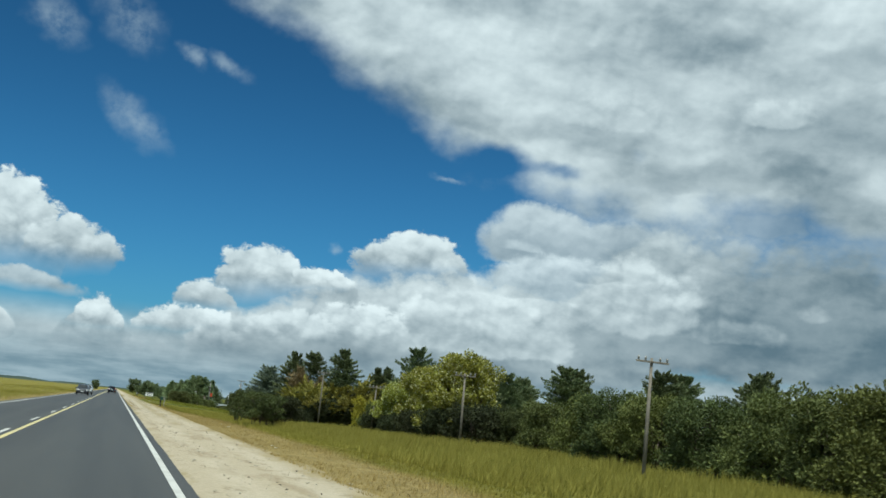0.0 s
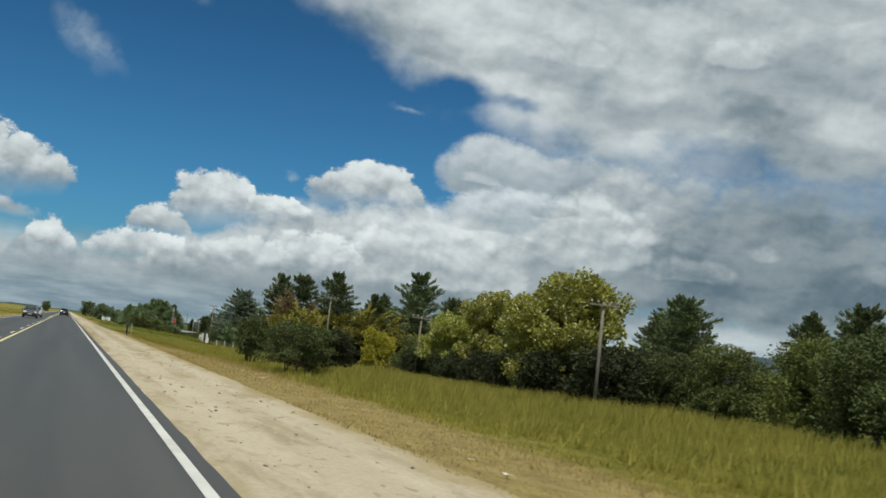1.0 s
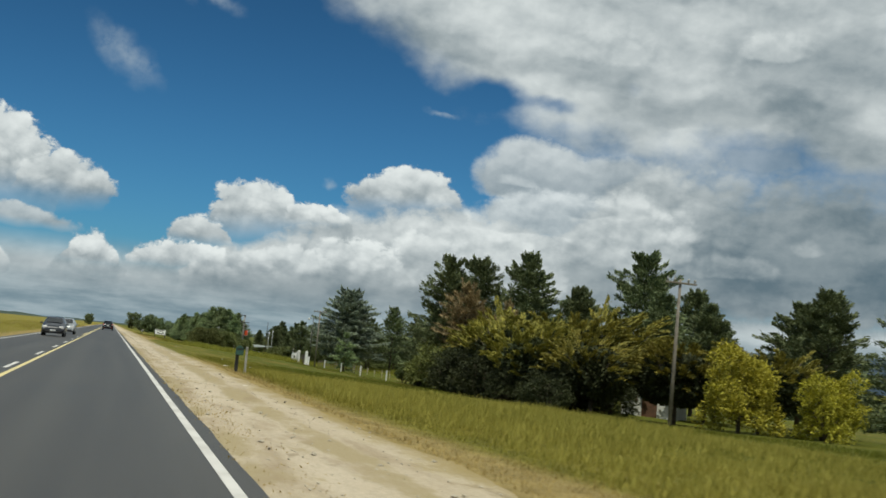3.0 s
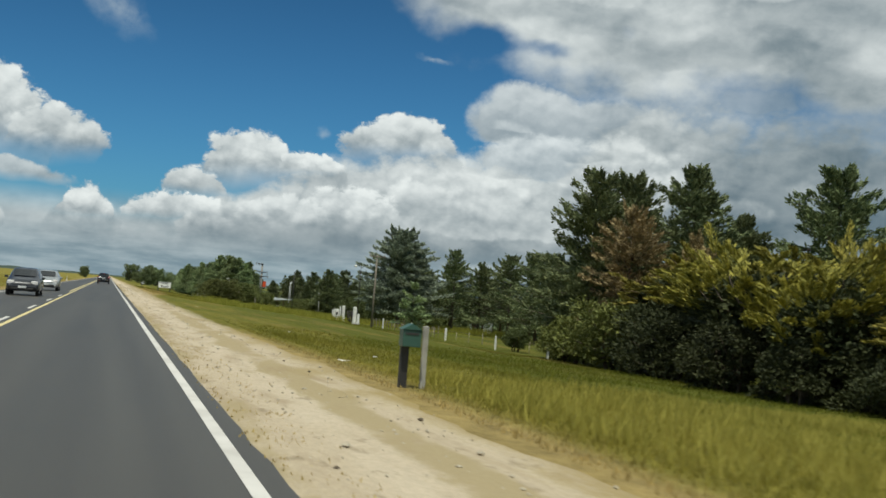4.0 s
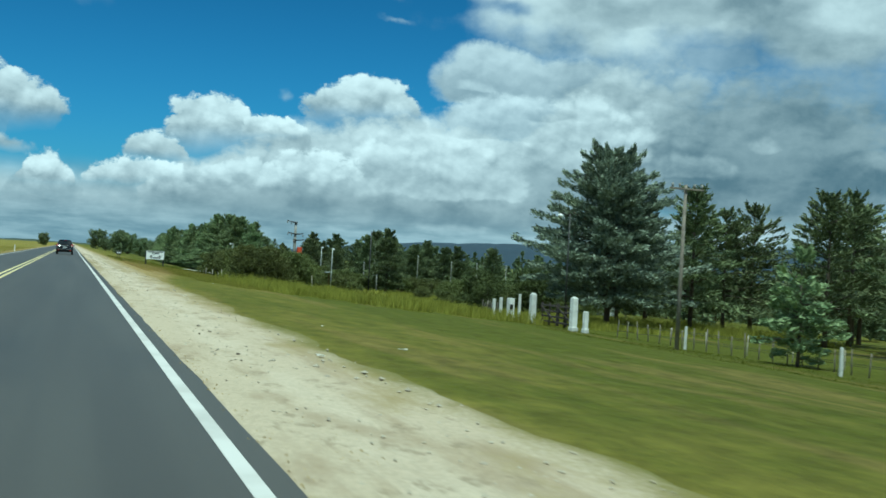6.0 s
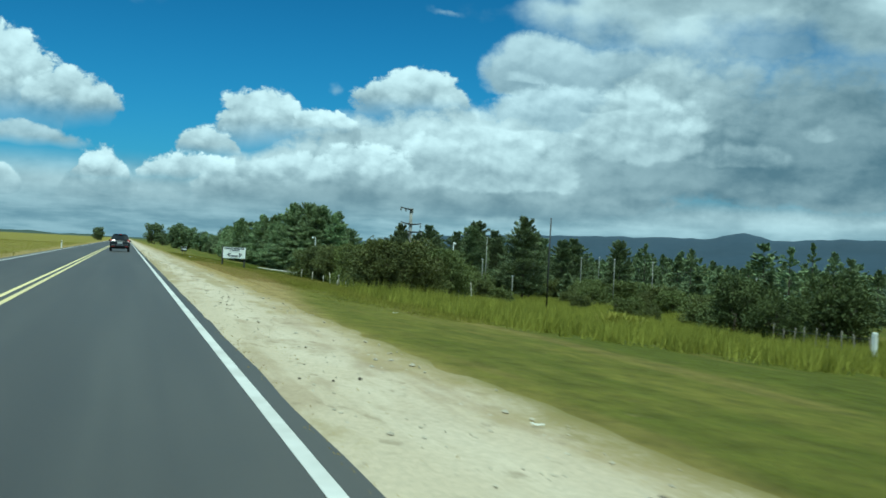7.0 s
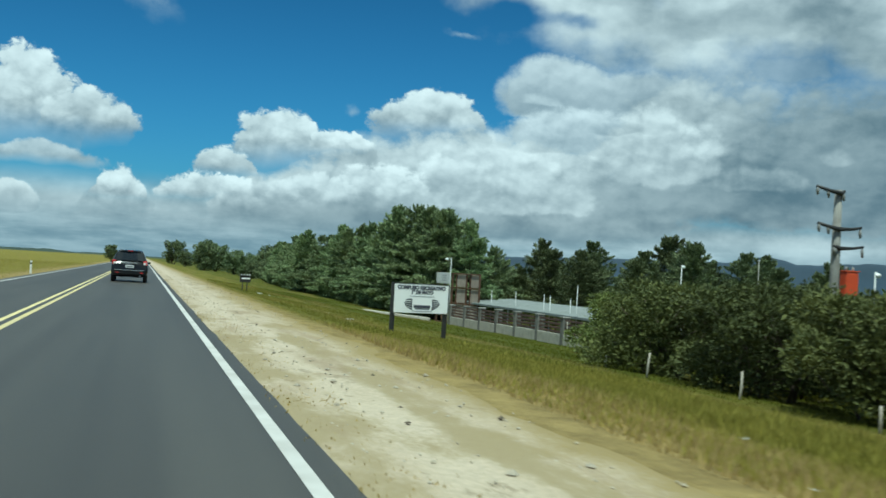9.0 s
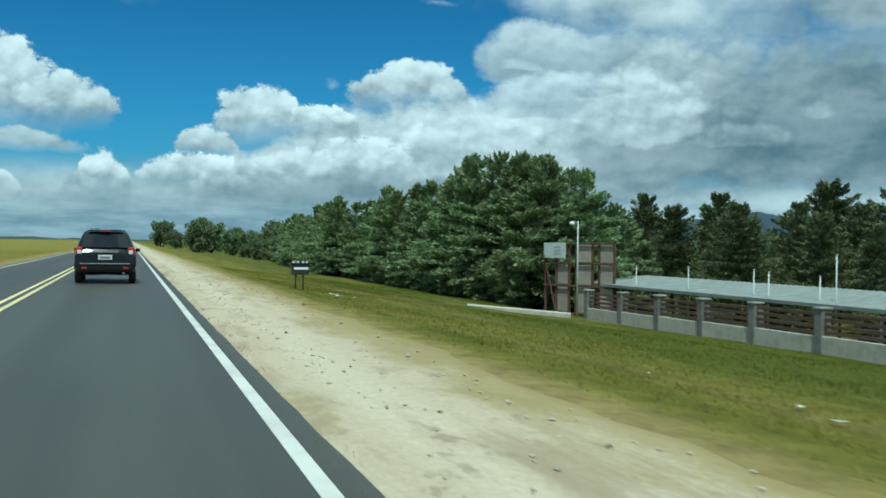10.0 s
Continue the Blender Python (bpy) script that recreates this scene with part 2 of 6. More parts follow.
def turf_colour(n, at, x, y, fine):
    """Straw beside the gravel, olive-yellow grass on the verge, greener down the slope."""
    broad = n.noise(at, 0.09, 4.0, 0.6)
    mid = n.noise(at, 0.7, 5.0, 0.65)
    along = n.noise(n.combine(n.math("MULTIPLY", x, 1.2), n.math("MULTIPLY", y, 0.10), 0.0), 0.8, 4.0, 0.6)
    streak = n.math("ADD", n.math("MULTIPLY", n.math("SUBTRACT", along, 0.5), 0.9), n.math("MULTIPLY", n.math("SUBTRACT", mid, 0.5), 0.6))
    straw = n.mix(fine, rgb(0.24, 0.178, 0.066), rgb(0.36, 0.278, 0.115))
    olive = n.mix(fine, rgb(0.150, 0.133, 0.022), rgb(0.242, 0.208, 0.046))
    green = n.mix(fine, rgb(0.064, 0.076, 0.008), rgb(0.118, 0.122, 0.018))
    # the straw strip narrows along the road
    rim = n.math("SUBTRACT", x, n.math("ADD", n.math("ADD", n.ramp(y, 55.0, 100.0, 6.9, 4.7), n.ramp(y, 112.0, 142.0, 0.0, -1.2)), n.math("SUBTRACT", n.ramp(y, 182.0, 212.0, 0.0, 2.4), n.ramp(y, 226.0, 244.0, 0.0, 1.7))))
    beyond = n.ramp(rim, -0.7, 0.9)
    side = n.math("MAXIMUM", beyond, n.ramp(x, -6.5, -8.5))
    f = n.math("ADD", n.math("SUBTRACT", n.math("MULTIPLY", side, 1.5), 0.25), streak, clamp=True)
    colour = n.mix(f, straw, olive)
    g = n.math("ADD", n.ramp(x, 6.5, 12.5, 0.0, 0.80), n.math("MULTIPLY", n.math("SUBTRACT", broad, 0.45), 1.3))
    g = n.math("ADD", n.math("ADD", g, n.math("SUBTRACT", n.ramp(y, 106.0, 132.0, 0.0, 0.50), n.math("SUBTRACT", n.ramp(y, 206.0, 226.0, 0.0, 0.50), n.ramp(y, 226.0, 246.0, 0.0, 0.45)))), n.math("MULTIPLY", streak, 1.5), clamp=True)
    colour = n.mix(n.math("MULTIPLY", g, beyond), colour, green)
    # dry brown swathes that the mower left along the verge
    swathe = n.noise(n.combine(n.math("MULTIPLY", x, 0.55), n.math("MULTIPLY", y, 0.06), 3.0), 1.0, 3.0, 0.6)
    dry = n.math("MULTIPLY", n.math("MULTIPLY", n.ramp(swathe, 0.50, 0.66), n.ramp(y, 120.0, 140.0)), side)
    colour = n.mix(n.math("MULTIPLY", dry, 0.45), colour, n.mix(fine, rgb(0.185, 0.130, 0.040), rgb(0.27, 0.20, 0.075)))
    bare = n.ramp(n.math("ADD", mid, n.math("MULTIPLY", fine, 0.3)), 0.80, 0.92)
    return n.mix(n.math("MULTIPLY", bare, 0.5), colour, rgb(0.27, 0.20, 0.10)), mid


def ground_material():
    m = bpy.data.materials.new("verge_soil_and_grass")
    m.use_nodes = True
    n = Nodes(m.node_tree)
    at = n.node("ShaderNodeNewGeometry").outputs["Position"]
    x, y, z = n.split(at)
    fine = n.noise(at, 9.0, 5.0, 0.7)
    colour, mid = turf_colour(n, at, x, y, fine)
    tufts = n.noise(n.combine(x, n.math("MULTIPLY", y, 0.6), 7.0), 2.4, 4.0, 0.7)
    colour = n.vec("SCALE", colour, n.ramp(tufts, 0.30, 0.70, 0.74, 1.36, False))
    b = n.node("ShaderNodeBump", {"Strength": 0.9, "Distance": 0.10, "Height": n.math("ADD", n.math("ADD", fine, mid), tufts)})
    p = n.node("ShaderNodeBsdfPrincipled", {"Base Color": colour, "Roughness": 0.95, "Specular IOR Level": 0.12, "Normal": b.outputs[0]})
    n.tree.links.new(p.outputs[0], n.node("ShaderNodeOutputMaterial").inputs[0])
    return m


def gravel_material():
    m = bpy.data.materials.new("pale_gravel")
    m.use_nodes = True
    n = Nodes(m.node_tree)
    at = n.node("ShaderNodeNewGeometry").outputs["Position"]
    x, y, z = n.split(at)
    stretched = n.combine(x, n.math("MULTIPLY", y, 0.10), 0.0)
    ruts = n.noise(stretched, 1.5, 4.0, 0.6)
    patch = n.noise(n.combine(x, n.math("MULTIPLY", y, 0.35), 0.0), 0.8, 5.0, 0.65)
    fine = n.noise(at, 14.0, 5.0, 0.75)
    grit = n.node("ShaderNodeTexVoronoi", {"Vector": at, "Scale": 26.0}).outputs["Color"]
    stone = n.mix(fine, rgb(0.41, 0.335, 0.230), rgb(0.51, 0.425, 0.305))
    stone = n.mix(n.ramp(ruts, 0.50, 0.66), stone, rgb(0.36, 0.285, 0.185))
    wander = n.math("MULTIPLY_ADD", n.noise(n.combine(0.0, n.math("MULTIPLY", y, 0.05), 0.0), 1.0, 2.0), 0.7, n.math("SUBTRACT", x, 0.35))
    worn = n.math("MAXIMUM", n.ramp(n.math("ABSOLUTE", n.math("SUBTRACT", wander, 3.65)), 0.42, 0.08), n.ramp(n.math("ABSOLUTE", n.math("SUBTRACT", wander, 2.25)), 0.50, 0.10))
    worn = n.math("MULTIPLY", worn, n.ramp(patch, 0.30, 0.55))
    stone = n.mix(n.math("MULTIPLY", worn, 0.5), stone, rgb(0.56, 0.480, 0.365))
    pebble = n.ramp(n.split(grit)[0], 0.0, 1.0, 0.90, 1.10, False)
    stone = n.vec("SCALE", stone, pebble)
    pit = n.ramp(n.noise(n.combine(x, n.math("MULTIPLY", y, 0.5), 2.0), 3.2, 4.0, 0.65), 0.58, 0.68)
    stone = n.mix(n.math("MULTIPLY", pit, 0.55), stone, rgb(0.20, 0.155, 0.09))
    stone = n.vec("SCALE", stone, n.ramp(y, 130.0, 165.0, 0.96, 1.04))
    straw = n.mix(fine, rgb(0.265, 0.208, 0.105), rgb(0.41, 0.333, 0.195))
    weeds = n.math("ADD", n.ramp(x, 2.0, 1.45, 0.0, 0.34), n.ramp(x, 3.3, 4.9, 0.0, 0.42))
    middle = n.ramp(n.math("ABSOLUTE", n.math("SUBTRACT", x, 2.9)), 0.5, 0.1, 0.0, 0.24)
    crown = n.math("ADD", n.ramp(n.math("ABSOLUTE", n.math("SUBTRACT", y, 215.0)), 32.0, 16.0), n.ramp(n.math("ABSOLUTE", n.math("SUBTRACT", y, 112.0)), 45.0, 22.0))
    middle = n.math("MULTIPLY", middle, n.math("MULTIPLY_ADD", crown, 0.9, 1.0))
    weeds = n.math("ADD", n.math("ADD", weeds, middle), n.math("MULTIPLY", n.math("SUBTRACT", patch, 0.5), 2.1))
    weeds = n.math("ADD", weeds, n.math("MULTIPLY", n.math("SUBTRACT", fine, 0.5), 0.5))
    weeds = n.math("SUBTRACT", weeds, n.math("ADD", n.ramp(y, 70.0, 45.0, 0.0, 0.22), n.math("ADD", n.ramp(y, 236.0, 252.0, 0.0, 0.3), n.ramp(n.math("ABSOLUTE", n.math("SUBTRACT", y, 172.0)), 34.0, 22.0, 0.0, 0.25))))
    colour = n.mix(n.ramp(weeds, 0.12, 0.42), stone, straw)
    dirt = n.ramp(n.noise(n.combine(x, n.math("MULTIPLY", y, 0.3), 5.0), 1.1, 4.0, 0.6), 0.54, 0.70)
    colour = n.mix(n.math("MULTIPLY", dirt, 0.55), colour, rgb(0.27, 0.20, 0.115))
    turf, _ = turf_colour(n, at, x, y, fine)
    rim = n.ramp(y, 20.0, 180.0, 4.2, 3.2, False)
    creep = n.math("ADD", n.math("SUBTRACT", x, rim), n.math("ADD", n.math("MULTIPLY", n.math("SUBTRACT", patch, 0.5), 2.2), n.math("MULTIPLY", n.math("SUBTRACT", fine, 0.5), 1.2)))
    colour = n.mix(n.ramp(creep, -0.45, 0.55), colour, turf)
    b = n.node("ShaderNodeBump", {"Strength": 0.6, "Distance": 0.03, "Height": n.math("ADD", fine, n.math("MULTIPLY", patch, 2.0))})
    p = n.node("ShaderNodeBsdfPrincipled", {"Base Color": colour, "Roughness": 0.95, "Normal": b.outputs[0]})
    n.tree.links.new(p.outputs[0], n.node("ShaderNodeOutputMaterial").inputs[0])
    return m


def asphalt_material():
    m = bpy.data.materials.new("worn_asphalt")
    m.use_nodes = True
    n = Nodes(m.node_tree)
    at = n.node("ShaderNodeNewGeometry").outputs["Position"]
    x, y, z = n.split(at)
    lane = n.noise(n.combine(x, n.math("MULTIPLY", y, 0.02), 0.0), 1.3, 3.0, 0.5)
    patch = n.noise(n.combine(x, n.math("MULTIPLY", y, 0.2), 0.0), 0.5, 5.0, 0.6)
    chips = n.noise(at, 45.0, 4.0, 0.7)
    colour = n.mix(n.ramp(lane, 0.3, 0.7), rgb(0.044, 0.039, 0.031), rgb(0.066, 0.060, 0.048))
    colour = n.mix(n.math("MULTIPLY", n.ramp(patch, 0.55, 0.75), 0.4), colour, rgb(0.030, 0.029, 0.026))
    colour = n.mix(n.math("MULTIPLY", n.ramp(chips, 0.5, 0.8), 0.26), colour, rgb(0.11, 0.105, 0.09))
    crack = n.node("ShaderNodeTexVoronoi", {"Vector": n.vec("ADD", n.combine(x, n.math("MULTIPLY", y, 0.45), 0.0), n.vec("SCALE", n.noise(at, 1.1, 3.0, 0.6, True), 0.9)), "Scale": 0.42})
    crack.feature = "DISTANCE_TO_EDGE"
    seam = n.math("MULTIPLY", n.ramp(crack.outputs["Distance"], 0.010, 0.003), n.ramp(patch, 0.42, 0.62))
    colour = n.mix(n.math("MULTIPLY", seam, 0.10), colour, rgb(0.040, 0.040, 0.038))
    drip = n.math("MULTIPLY", n.ramp(n.math("ABSOLUTE", n.math("SUBTRACT", n.math("ABSOLUTE", n.math("ADD", x, 2.35)), 1.75)), 0.55, 0.0), n.ramp(patch, 0.35, 0.65))
    colour = n.mix(n.math("MULTIPLY", drip, 0.32), colour, rgb(0.024, 0.024, 0.022))
    b = n.node("ShaderNodeBump", {"Strength": 0.35, "Distance": 0.01, "Height": chips})
    p = n.node("ShaderNodeBsdfPrincipled", {"Base Color": colour, "Roughness": 0.52, "Specular IOR Level": 0.65, "Normal": b.outputs[0]})
    n.tree.links.new(p.outputs[0], n.node("ShaderNodeOutputMaterial").inputs[0])
    return m


GROUND, GRAVEL, ASPHALT = ground_material(), gravel_material(), asphalt_material()
LINE_WHITE = surface("road_paint_white", (0.58, 0.56, 0.53), (0.42, 0.40, 0.37), 1.2, 30, 0.7, bump=0.1)
LINE_YELLOW = surface("road_paint_yellow", (0.74, 0.62, 0.28), (0.60, 0.52, 0.32), 1.2, 30, 0.7, bump=0.1)
BARK = surface("bark", (0.13, 0.10, 0.075), (0.06, 0.048, 0.036), 5, 30, 0.95, bump=0.6)
GREY_WOOD = surface("weathered_pole_wood", (0.25, 0.22, 0.18), (0.14, 0.12, 0.10), 4, 40, 0.9, bump=0.4)
BROWN_WOOD = surface("brown_stained_wood", (0.13, 0.065, 0.035), (0.07, 0.04, 0.025), 5, 40, 0.8, bump=0.3)
CONCRETE = surface("grey_concrete", (0.34, 0.33, 0.30), (0.22, 0.21, 0.19), 3, 40, 0.9, bump=0.3)
WHITEWASH = surface("whitewashed_masonry", (0.76, 0.76, 0.73), (0.55, 0.54, 0.50), 3, 40, 0.85, bump=0.25)
DARK_STEEL = surface("dark_painted_steel", (0.03, 0.03, 0.032), (0.05, 0.045, 0.04), 6, 50, 0.5, 0.2, bump=0.1)
GALVANISED = surface("galvanised_sheet", (0.24, 0.26, 0.25), (0.16, 0.18, 0.17), 2, 40, 0.75, 0.0, bump=0.1)
PINE = leafage("pine_needles", (0.040, 0.066, 0.028), (0.245, 0.275, 0.125))
BLUE_PINE = leafage("blue_green_needles", (0.045, 0.075, 0.054), (0.43, 0.48, 0.36))
OLIVE = leafage("olive_bush_leaves", (0.038, 0.053, 0.017), (0.130, 0.150, 0.046))
SCRUB = leafage("fine_scrub_leaves", (0.048, 0.063, 0.018), (0.195, 0.212, 0.062))
BRIGHT_BUSH = leafage("fresh_bush_leaves", (0.062, 0.080, 0.019), (0.230, 0.250, 0.066))
YELLOW_LEAF = leafage("yellow_green_leaves", (0.120, 0.140, 0.022), (0.54, 0.52, 0.095), (0.72, 0.71, 0.42), 0.28)
# shade inside and under the crowns is put into this dark leaf colour
INNER = leafage("dark_leaves_with_shade", (0.022, 0.030, 0.011), (0.064, 0.072, 0.025))
# lighter than PINE: distance haze is put into the needle colour
FAR_PINE = leafage("haze_pale_needles", (0.060, 0.098, 0.046), (0.27, 0.315, 0.15))
GOLD = leafage("golden_cypress_sprays", (0.050, 0.062, 0.013), (0.48, 0.415, 0.078), None, 0.18)
GOLD_ROUND = leafage("golden_shrub_leaves", (0.17, 0.16, 0.015), (0.56, 0.50, 0.055), None, 0.18)
RUST = leafage("brownish_needles", (0.135, 0.108, 0.052), (0.45, 0.345, 0.17))
HEDGE = leafage("hedge_cypress_needles", (0.065, 0.112, 0.052), (0.40, 0.47, 0.225))
BLADE_GREEN = leafage("green_grass_blades", (0.155, 0.142, 0.014), (0.335, 0.288, 0.045), None, 0.35, 0.8)
BLADE_SEED = leafage("ripe_grass_blades", (0.21, 0.19, 0.030), (0.43, 0.365, 0.085), None, 0.4, 0.8)
BLADE_TALL = leafage("tall_grass_blades", (0.150, 0.150, 0.020), (0.37, 0.345, 0.060), None, 0.4, 0.8)



def turf_blades():
    m = bpy.data.materials.new("verge_grass_blades")
    m.use_nodes = True
    n = Nodes(m.node_tree)
    geo = n.node("ShaderNodeNewGeometry")
    at = geo.outputs["Position"]
    x, y, z = n.split(at)
    colour, _ = turf_colour(n, at, x, y, n.noise(at, 9.0, 5.0, 0.7))
    colour = n.vec("SCALE", colour, n.ramp(geo.outputs["Random Per Island"], 0.0, 1.0, 1.05, 1.80, False))
    p = n.node("ShaderNodeBsdfPrincipled", {"Base Color": colour, "Roughness": 0.85, "Specular IOR Level": 0.12})
    t = n.node("ShaderNodeBsdfTranslucent", {"Color": colour})
    mixed = n.node("ShaderNodeMixShader", {0: 0.35, 1: p.outputs[0], 2: t.outputs[0]})
    n.tree.links.new(mixed.outputs[0], n.node("ShaderNodeOutputMaterial").inputs[0])
    return m


TURF_BLADE = turf_blades()

# ---- building helpers ----


def mesh_from(name, verts, faces, material=None):
    me = bpy.data.meshes.new(name)
    me.from_pydata([tuple(v) for v in np.asarray(verts).tolist()], [], [tuple(f) for f in (faces.tolist() if isinstance(faces, np.ndarray) else faces)])
    if material:
        me.materials.append(material)
    return me


def thing(name, at, label, category, group="", kind=""):
    ob = new(name)
    ob.empty_display_size = 0.2
    ob.matrix_world = at if isinstance(at, Matrix) else Matrix.Translation(at)
    return tagged(ob, label, category, group, kind)


def child(name, me, parent, label=""):
    ob = new(name, me)
    ob.parent = parent
    return tagged(ob, label) if label else ob


def part(name, bm, material, parent, label=""):
    me = bpy.data.meshes.new(name)
    bm.to_mesh(me)
    bm.free()
    me.materials.append(material)
    return child(name, me, parent, label)


def box(size, at=(0, 0, 0), bevel=0.0, bm=None, turn=None):
    bm = bm or bmesh.new()
    m = Matrix.Translation(at) @ (turn or Matrix()) @ Matrix.Diagonal((*size, 1))
    made = bmesh.ops.create_cube(bm, size=1.0, matrix=m)["verts"]
    if bevel:
        edges = list({e for v in made for e in v.link_edges})
        bmesh.ops.bevel(bm, geom=edges, offset=bevel, segments=2, affect="EDGES", profile=0.5)
    return bm


def tube(points, radii, sides=8, bm=None):
    """A tapered round bar along the points."""
    bm = bm or bmesh.new()
    rings = []
    for i, (p, r) in enumerate(zip(points, radii)):
        p = Vector(p)
        a = Vector(points[max(i - 1, 0)])
        b = Vector(points[min(i + 1, len(points) - 1)])
        q = (b - a).to_track_quat("Z", "Y")
        rings.append([bm.verts.new(p + q @ Vector((r * math.cos(k * math.tau / sides), r * math.sin(k * math.tau / sides), 0))) for k in range(sides)])
    for a, b in zip(rings, rings[1:]):
        for k in range(sides):
            bm.faces.new((a[k], a[(k + 1) % sides], b[(k + 1) % sides], b[k]))
    bm.faces.new(rings[0][::-1])
    bm.faces.new(rings[-1])
    for f in bm.faces:
        f.smooth = len(f.verts) == 4
    return bm


def unit(v):
    return v / np.maximum(np.linalg.norm(v, axis=-1, keepdims=True), 1e-6)


def leaves(rng, centres, ways, length, width, fold=0.15):
    """Verts and faces of many small folded blades."""
    c, d = np.asarray(centres), unit(np.asarray(ways))
    count = len(c)
    side = unit(np.cross(d, rng.normal(size=(count, 3)) + (0, 0, 0.8)))
    up = np.cross(side, d)
    size = rng.uniform(0.65, 1.35, (count, 1))
    l, w = length * size, width * size
    v = np.stack([c - d * l / 2, c + side * w / 2 + up * w * fold, c + d * l / 2, c - side * w / 2 + up * w * fold], 1).reshape(-1, 3)
    return v, np.arange(count * 4).reshape(-1, 4)


# ---- terrain ----


def gz(x, y):
    """Height of the land: level with the road at first, falling away to the right further on."""
    k = np.interp(y, [70, 100, 116, 150, 190, 212, 265, 285, 305, 345, 500], [0.0, 0.022, 0.055, 0.068, 0.07, 0.098, 0.112, 0.128, 0.12, 0.09, 0.05])
    out = np.maximum(np.asarray(x, float) - 4.5, 0)
    far = np.clip(out - 17, 0, 140)
    return -k * np.minimum(out, 17) - far * (0.012 + 0.25 * k) - 0.03


def spread(*stops):
    got = []
    for a, b, step in stops:
        got += list(np.arange(a, b, step))
    return np.array(got + [stops[-1][1]])


LAND = {}


def land_z(x, y):
    """Height of the built ground under many points."""
    xs, ys, h = LAND["xs"], LAND["ys"], LAND["h"]
    i = np.clip(np.searchsorted(xs, x) - 1, 0, len(xs) - 2)
    j = np.clip(np.searchsorted(ys, y) - 1, 0, len(ys) - 2)
    u, w = (x - xs[i]) / (xs[i + 1] - xs[i]), (y - ys[j]) / (ys[j + 1] - ys[j])
    return (h[j, i] * (1 - u) + h[j, i + 1] * u) * (1 - w) + (h[j + 1, i] * (1 - u) + h[j + 1, i + 1] * u) * w


def build_land():
    xs = spread((-4600, -600, 800), (-600, -60, 90), (-60, -8, 4), (-8, 1.2, 1.15), (1.2, 24, 0.6), (24, 60, 3), (60, 240, 15), (240, 1000, 95), (1000, 4600, 600))
    ys = spread((-1500, -60, 240), (-60, -10, 5), (-10, 330, 1.5), (330, 600, 9), (600, 1200, 60), (1200, 4600, 425))
    gx, gy = np.meshgrid(xs, ys)
    h = gz(gx, gy)
    rough = np.array([[noise.noise((a * 0.35, b * 0.25, 0.0)) for a in xs] for b in ys])
    h = h + rough * 0.07 * np.clip((gx - 4.2) / 3, 0, 1) + rough * 0.12 * np.clip((-7.5 - gx) / 4, 0, 1)
    h = np.where((gx > -6.3) & (gx < 1.5), -0.06, h)
    v = np.stack([gx, gy, h], -1).reshape(-1, 3)
    nx, ny = len(xs), len(ys)
    i = (np.arange(ny - 1)[:, None] * nx + np.arange(nx - 1)).reshape(-1)
    LAND.update(xs=xs, ys=ys, h=h)
    me = mesh_from("ground", v, np.stack([i, i + 1, i + nx + 1, i + nx], 1), GROUND)
    for p in me.polygons:
        p.use_smooth = True
    tagged(new("ground", me), "rough roadside verge of dry and green grass", "ground", kind="structure")

    # asphalt slab with a slight camber and a ragged outer edge
    ys = spread((-60, 320, 1.0), (320, 900, 20), (900, 4000, 310))
    cols = [-6.15, -5.7, -4, -2.35, -0.6, 1.16, None, None]
    v, f = [], []
    for b in ys:
        ragged = 1.39 + 0.022 * noise.noise((b * 0.31, 1.3, 0)) + 0.035 * noise.noise((b * 2.9, 7.0, 0))
        for j, c in enumerate(cols):
            x = c if c is not None else ragged
            v.append((x, b, -0.004 * abs(x + 2.35) if j < 7 else -0.12))
    k = len(cols)
    for r in range(len(ys) - 1):
        for j in range(k - 1):
            a = r * k + j
            f.append((a, a + 1, a + k + 1, a + k))
    road = tagged(new("road", mesh_from("road", v, f, ASPHALT)), "worn grey asphalt two-lane highway", "road", kind="structure")

    def stripe(name, x, y0, y1, width, material, label):
        ys = np.linspace(y0, y1, max(2, int(abs(y1 - y0) / 3)) if y1 < 500 else 200)
        v, f = [], []
        for i, b in enumerate(ys):
            wob = 0.008 * noise.noise((b * 0.8, x, 0))
            for s, dz in ((-1, -0.02), (-1, 0.005), (1, 0.005), (1, -0.02)):
                xx = x + s * width / 2 + wob
                v.append((xx, b, -0.004 * abs(xx + 2.35) + dz))
            if i:
                a = (i - 1) * 4
                f += [(a, a + 1, a + 5, a + 4), (a + 1, a + 2, a + 6, a + 5), (a + 2, a + 3, a + 7, a + 6)]
        f += [(0, 3, 2, 1), tuple(len(v) - 4 + q for q in range(4))]
        return child(name, mesh_from(name, v, f, material), road, label)

    stripe("edge_line", 1.128, -60, 3000, 0.122, LINE_WHITE, "solid white edge line")
    stripe("edge_line", -5.72, -60, 3000, 0.13, LINE_WHITE, "solid white edge line")
    stripe("centre_line", -2.28, -60, 3000, 0.12, LINE_YELLOW, "solid yellow centre line")
    stripe("centre_line", -2.54, 178, 3000, 0.11, LINE_YELLOW, "second solid yellow centre line")
    first = None
    for i in range(18):
        y = -32 + i * 12.0
        if y > 170:
            break
        if first is None:
            first = stripe("lane_dash", -2.54, 0, 4.0, 0.11, LINE_WHITE, "")
            first.location.y = y
        else:
            d = new("lane_dash", first.data)
            d.parent, d.location = road, (0, y, 0)

    # gravel shoulder
    ys = spread((-60, 330, 0.5), (330, 900, 15), (900, 3000, 300))
    v, f = [], []
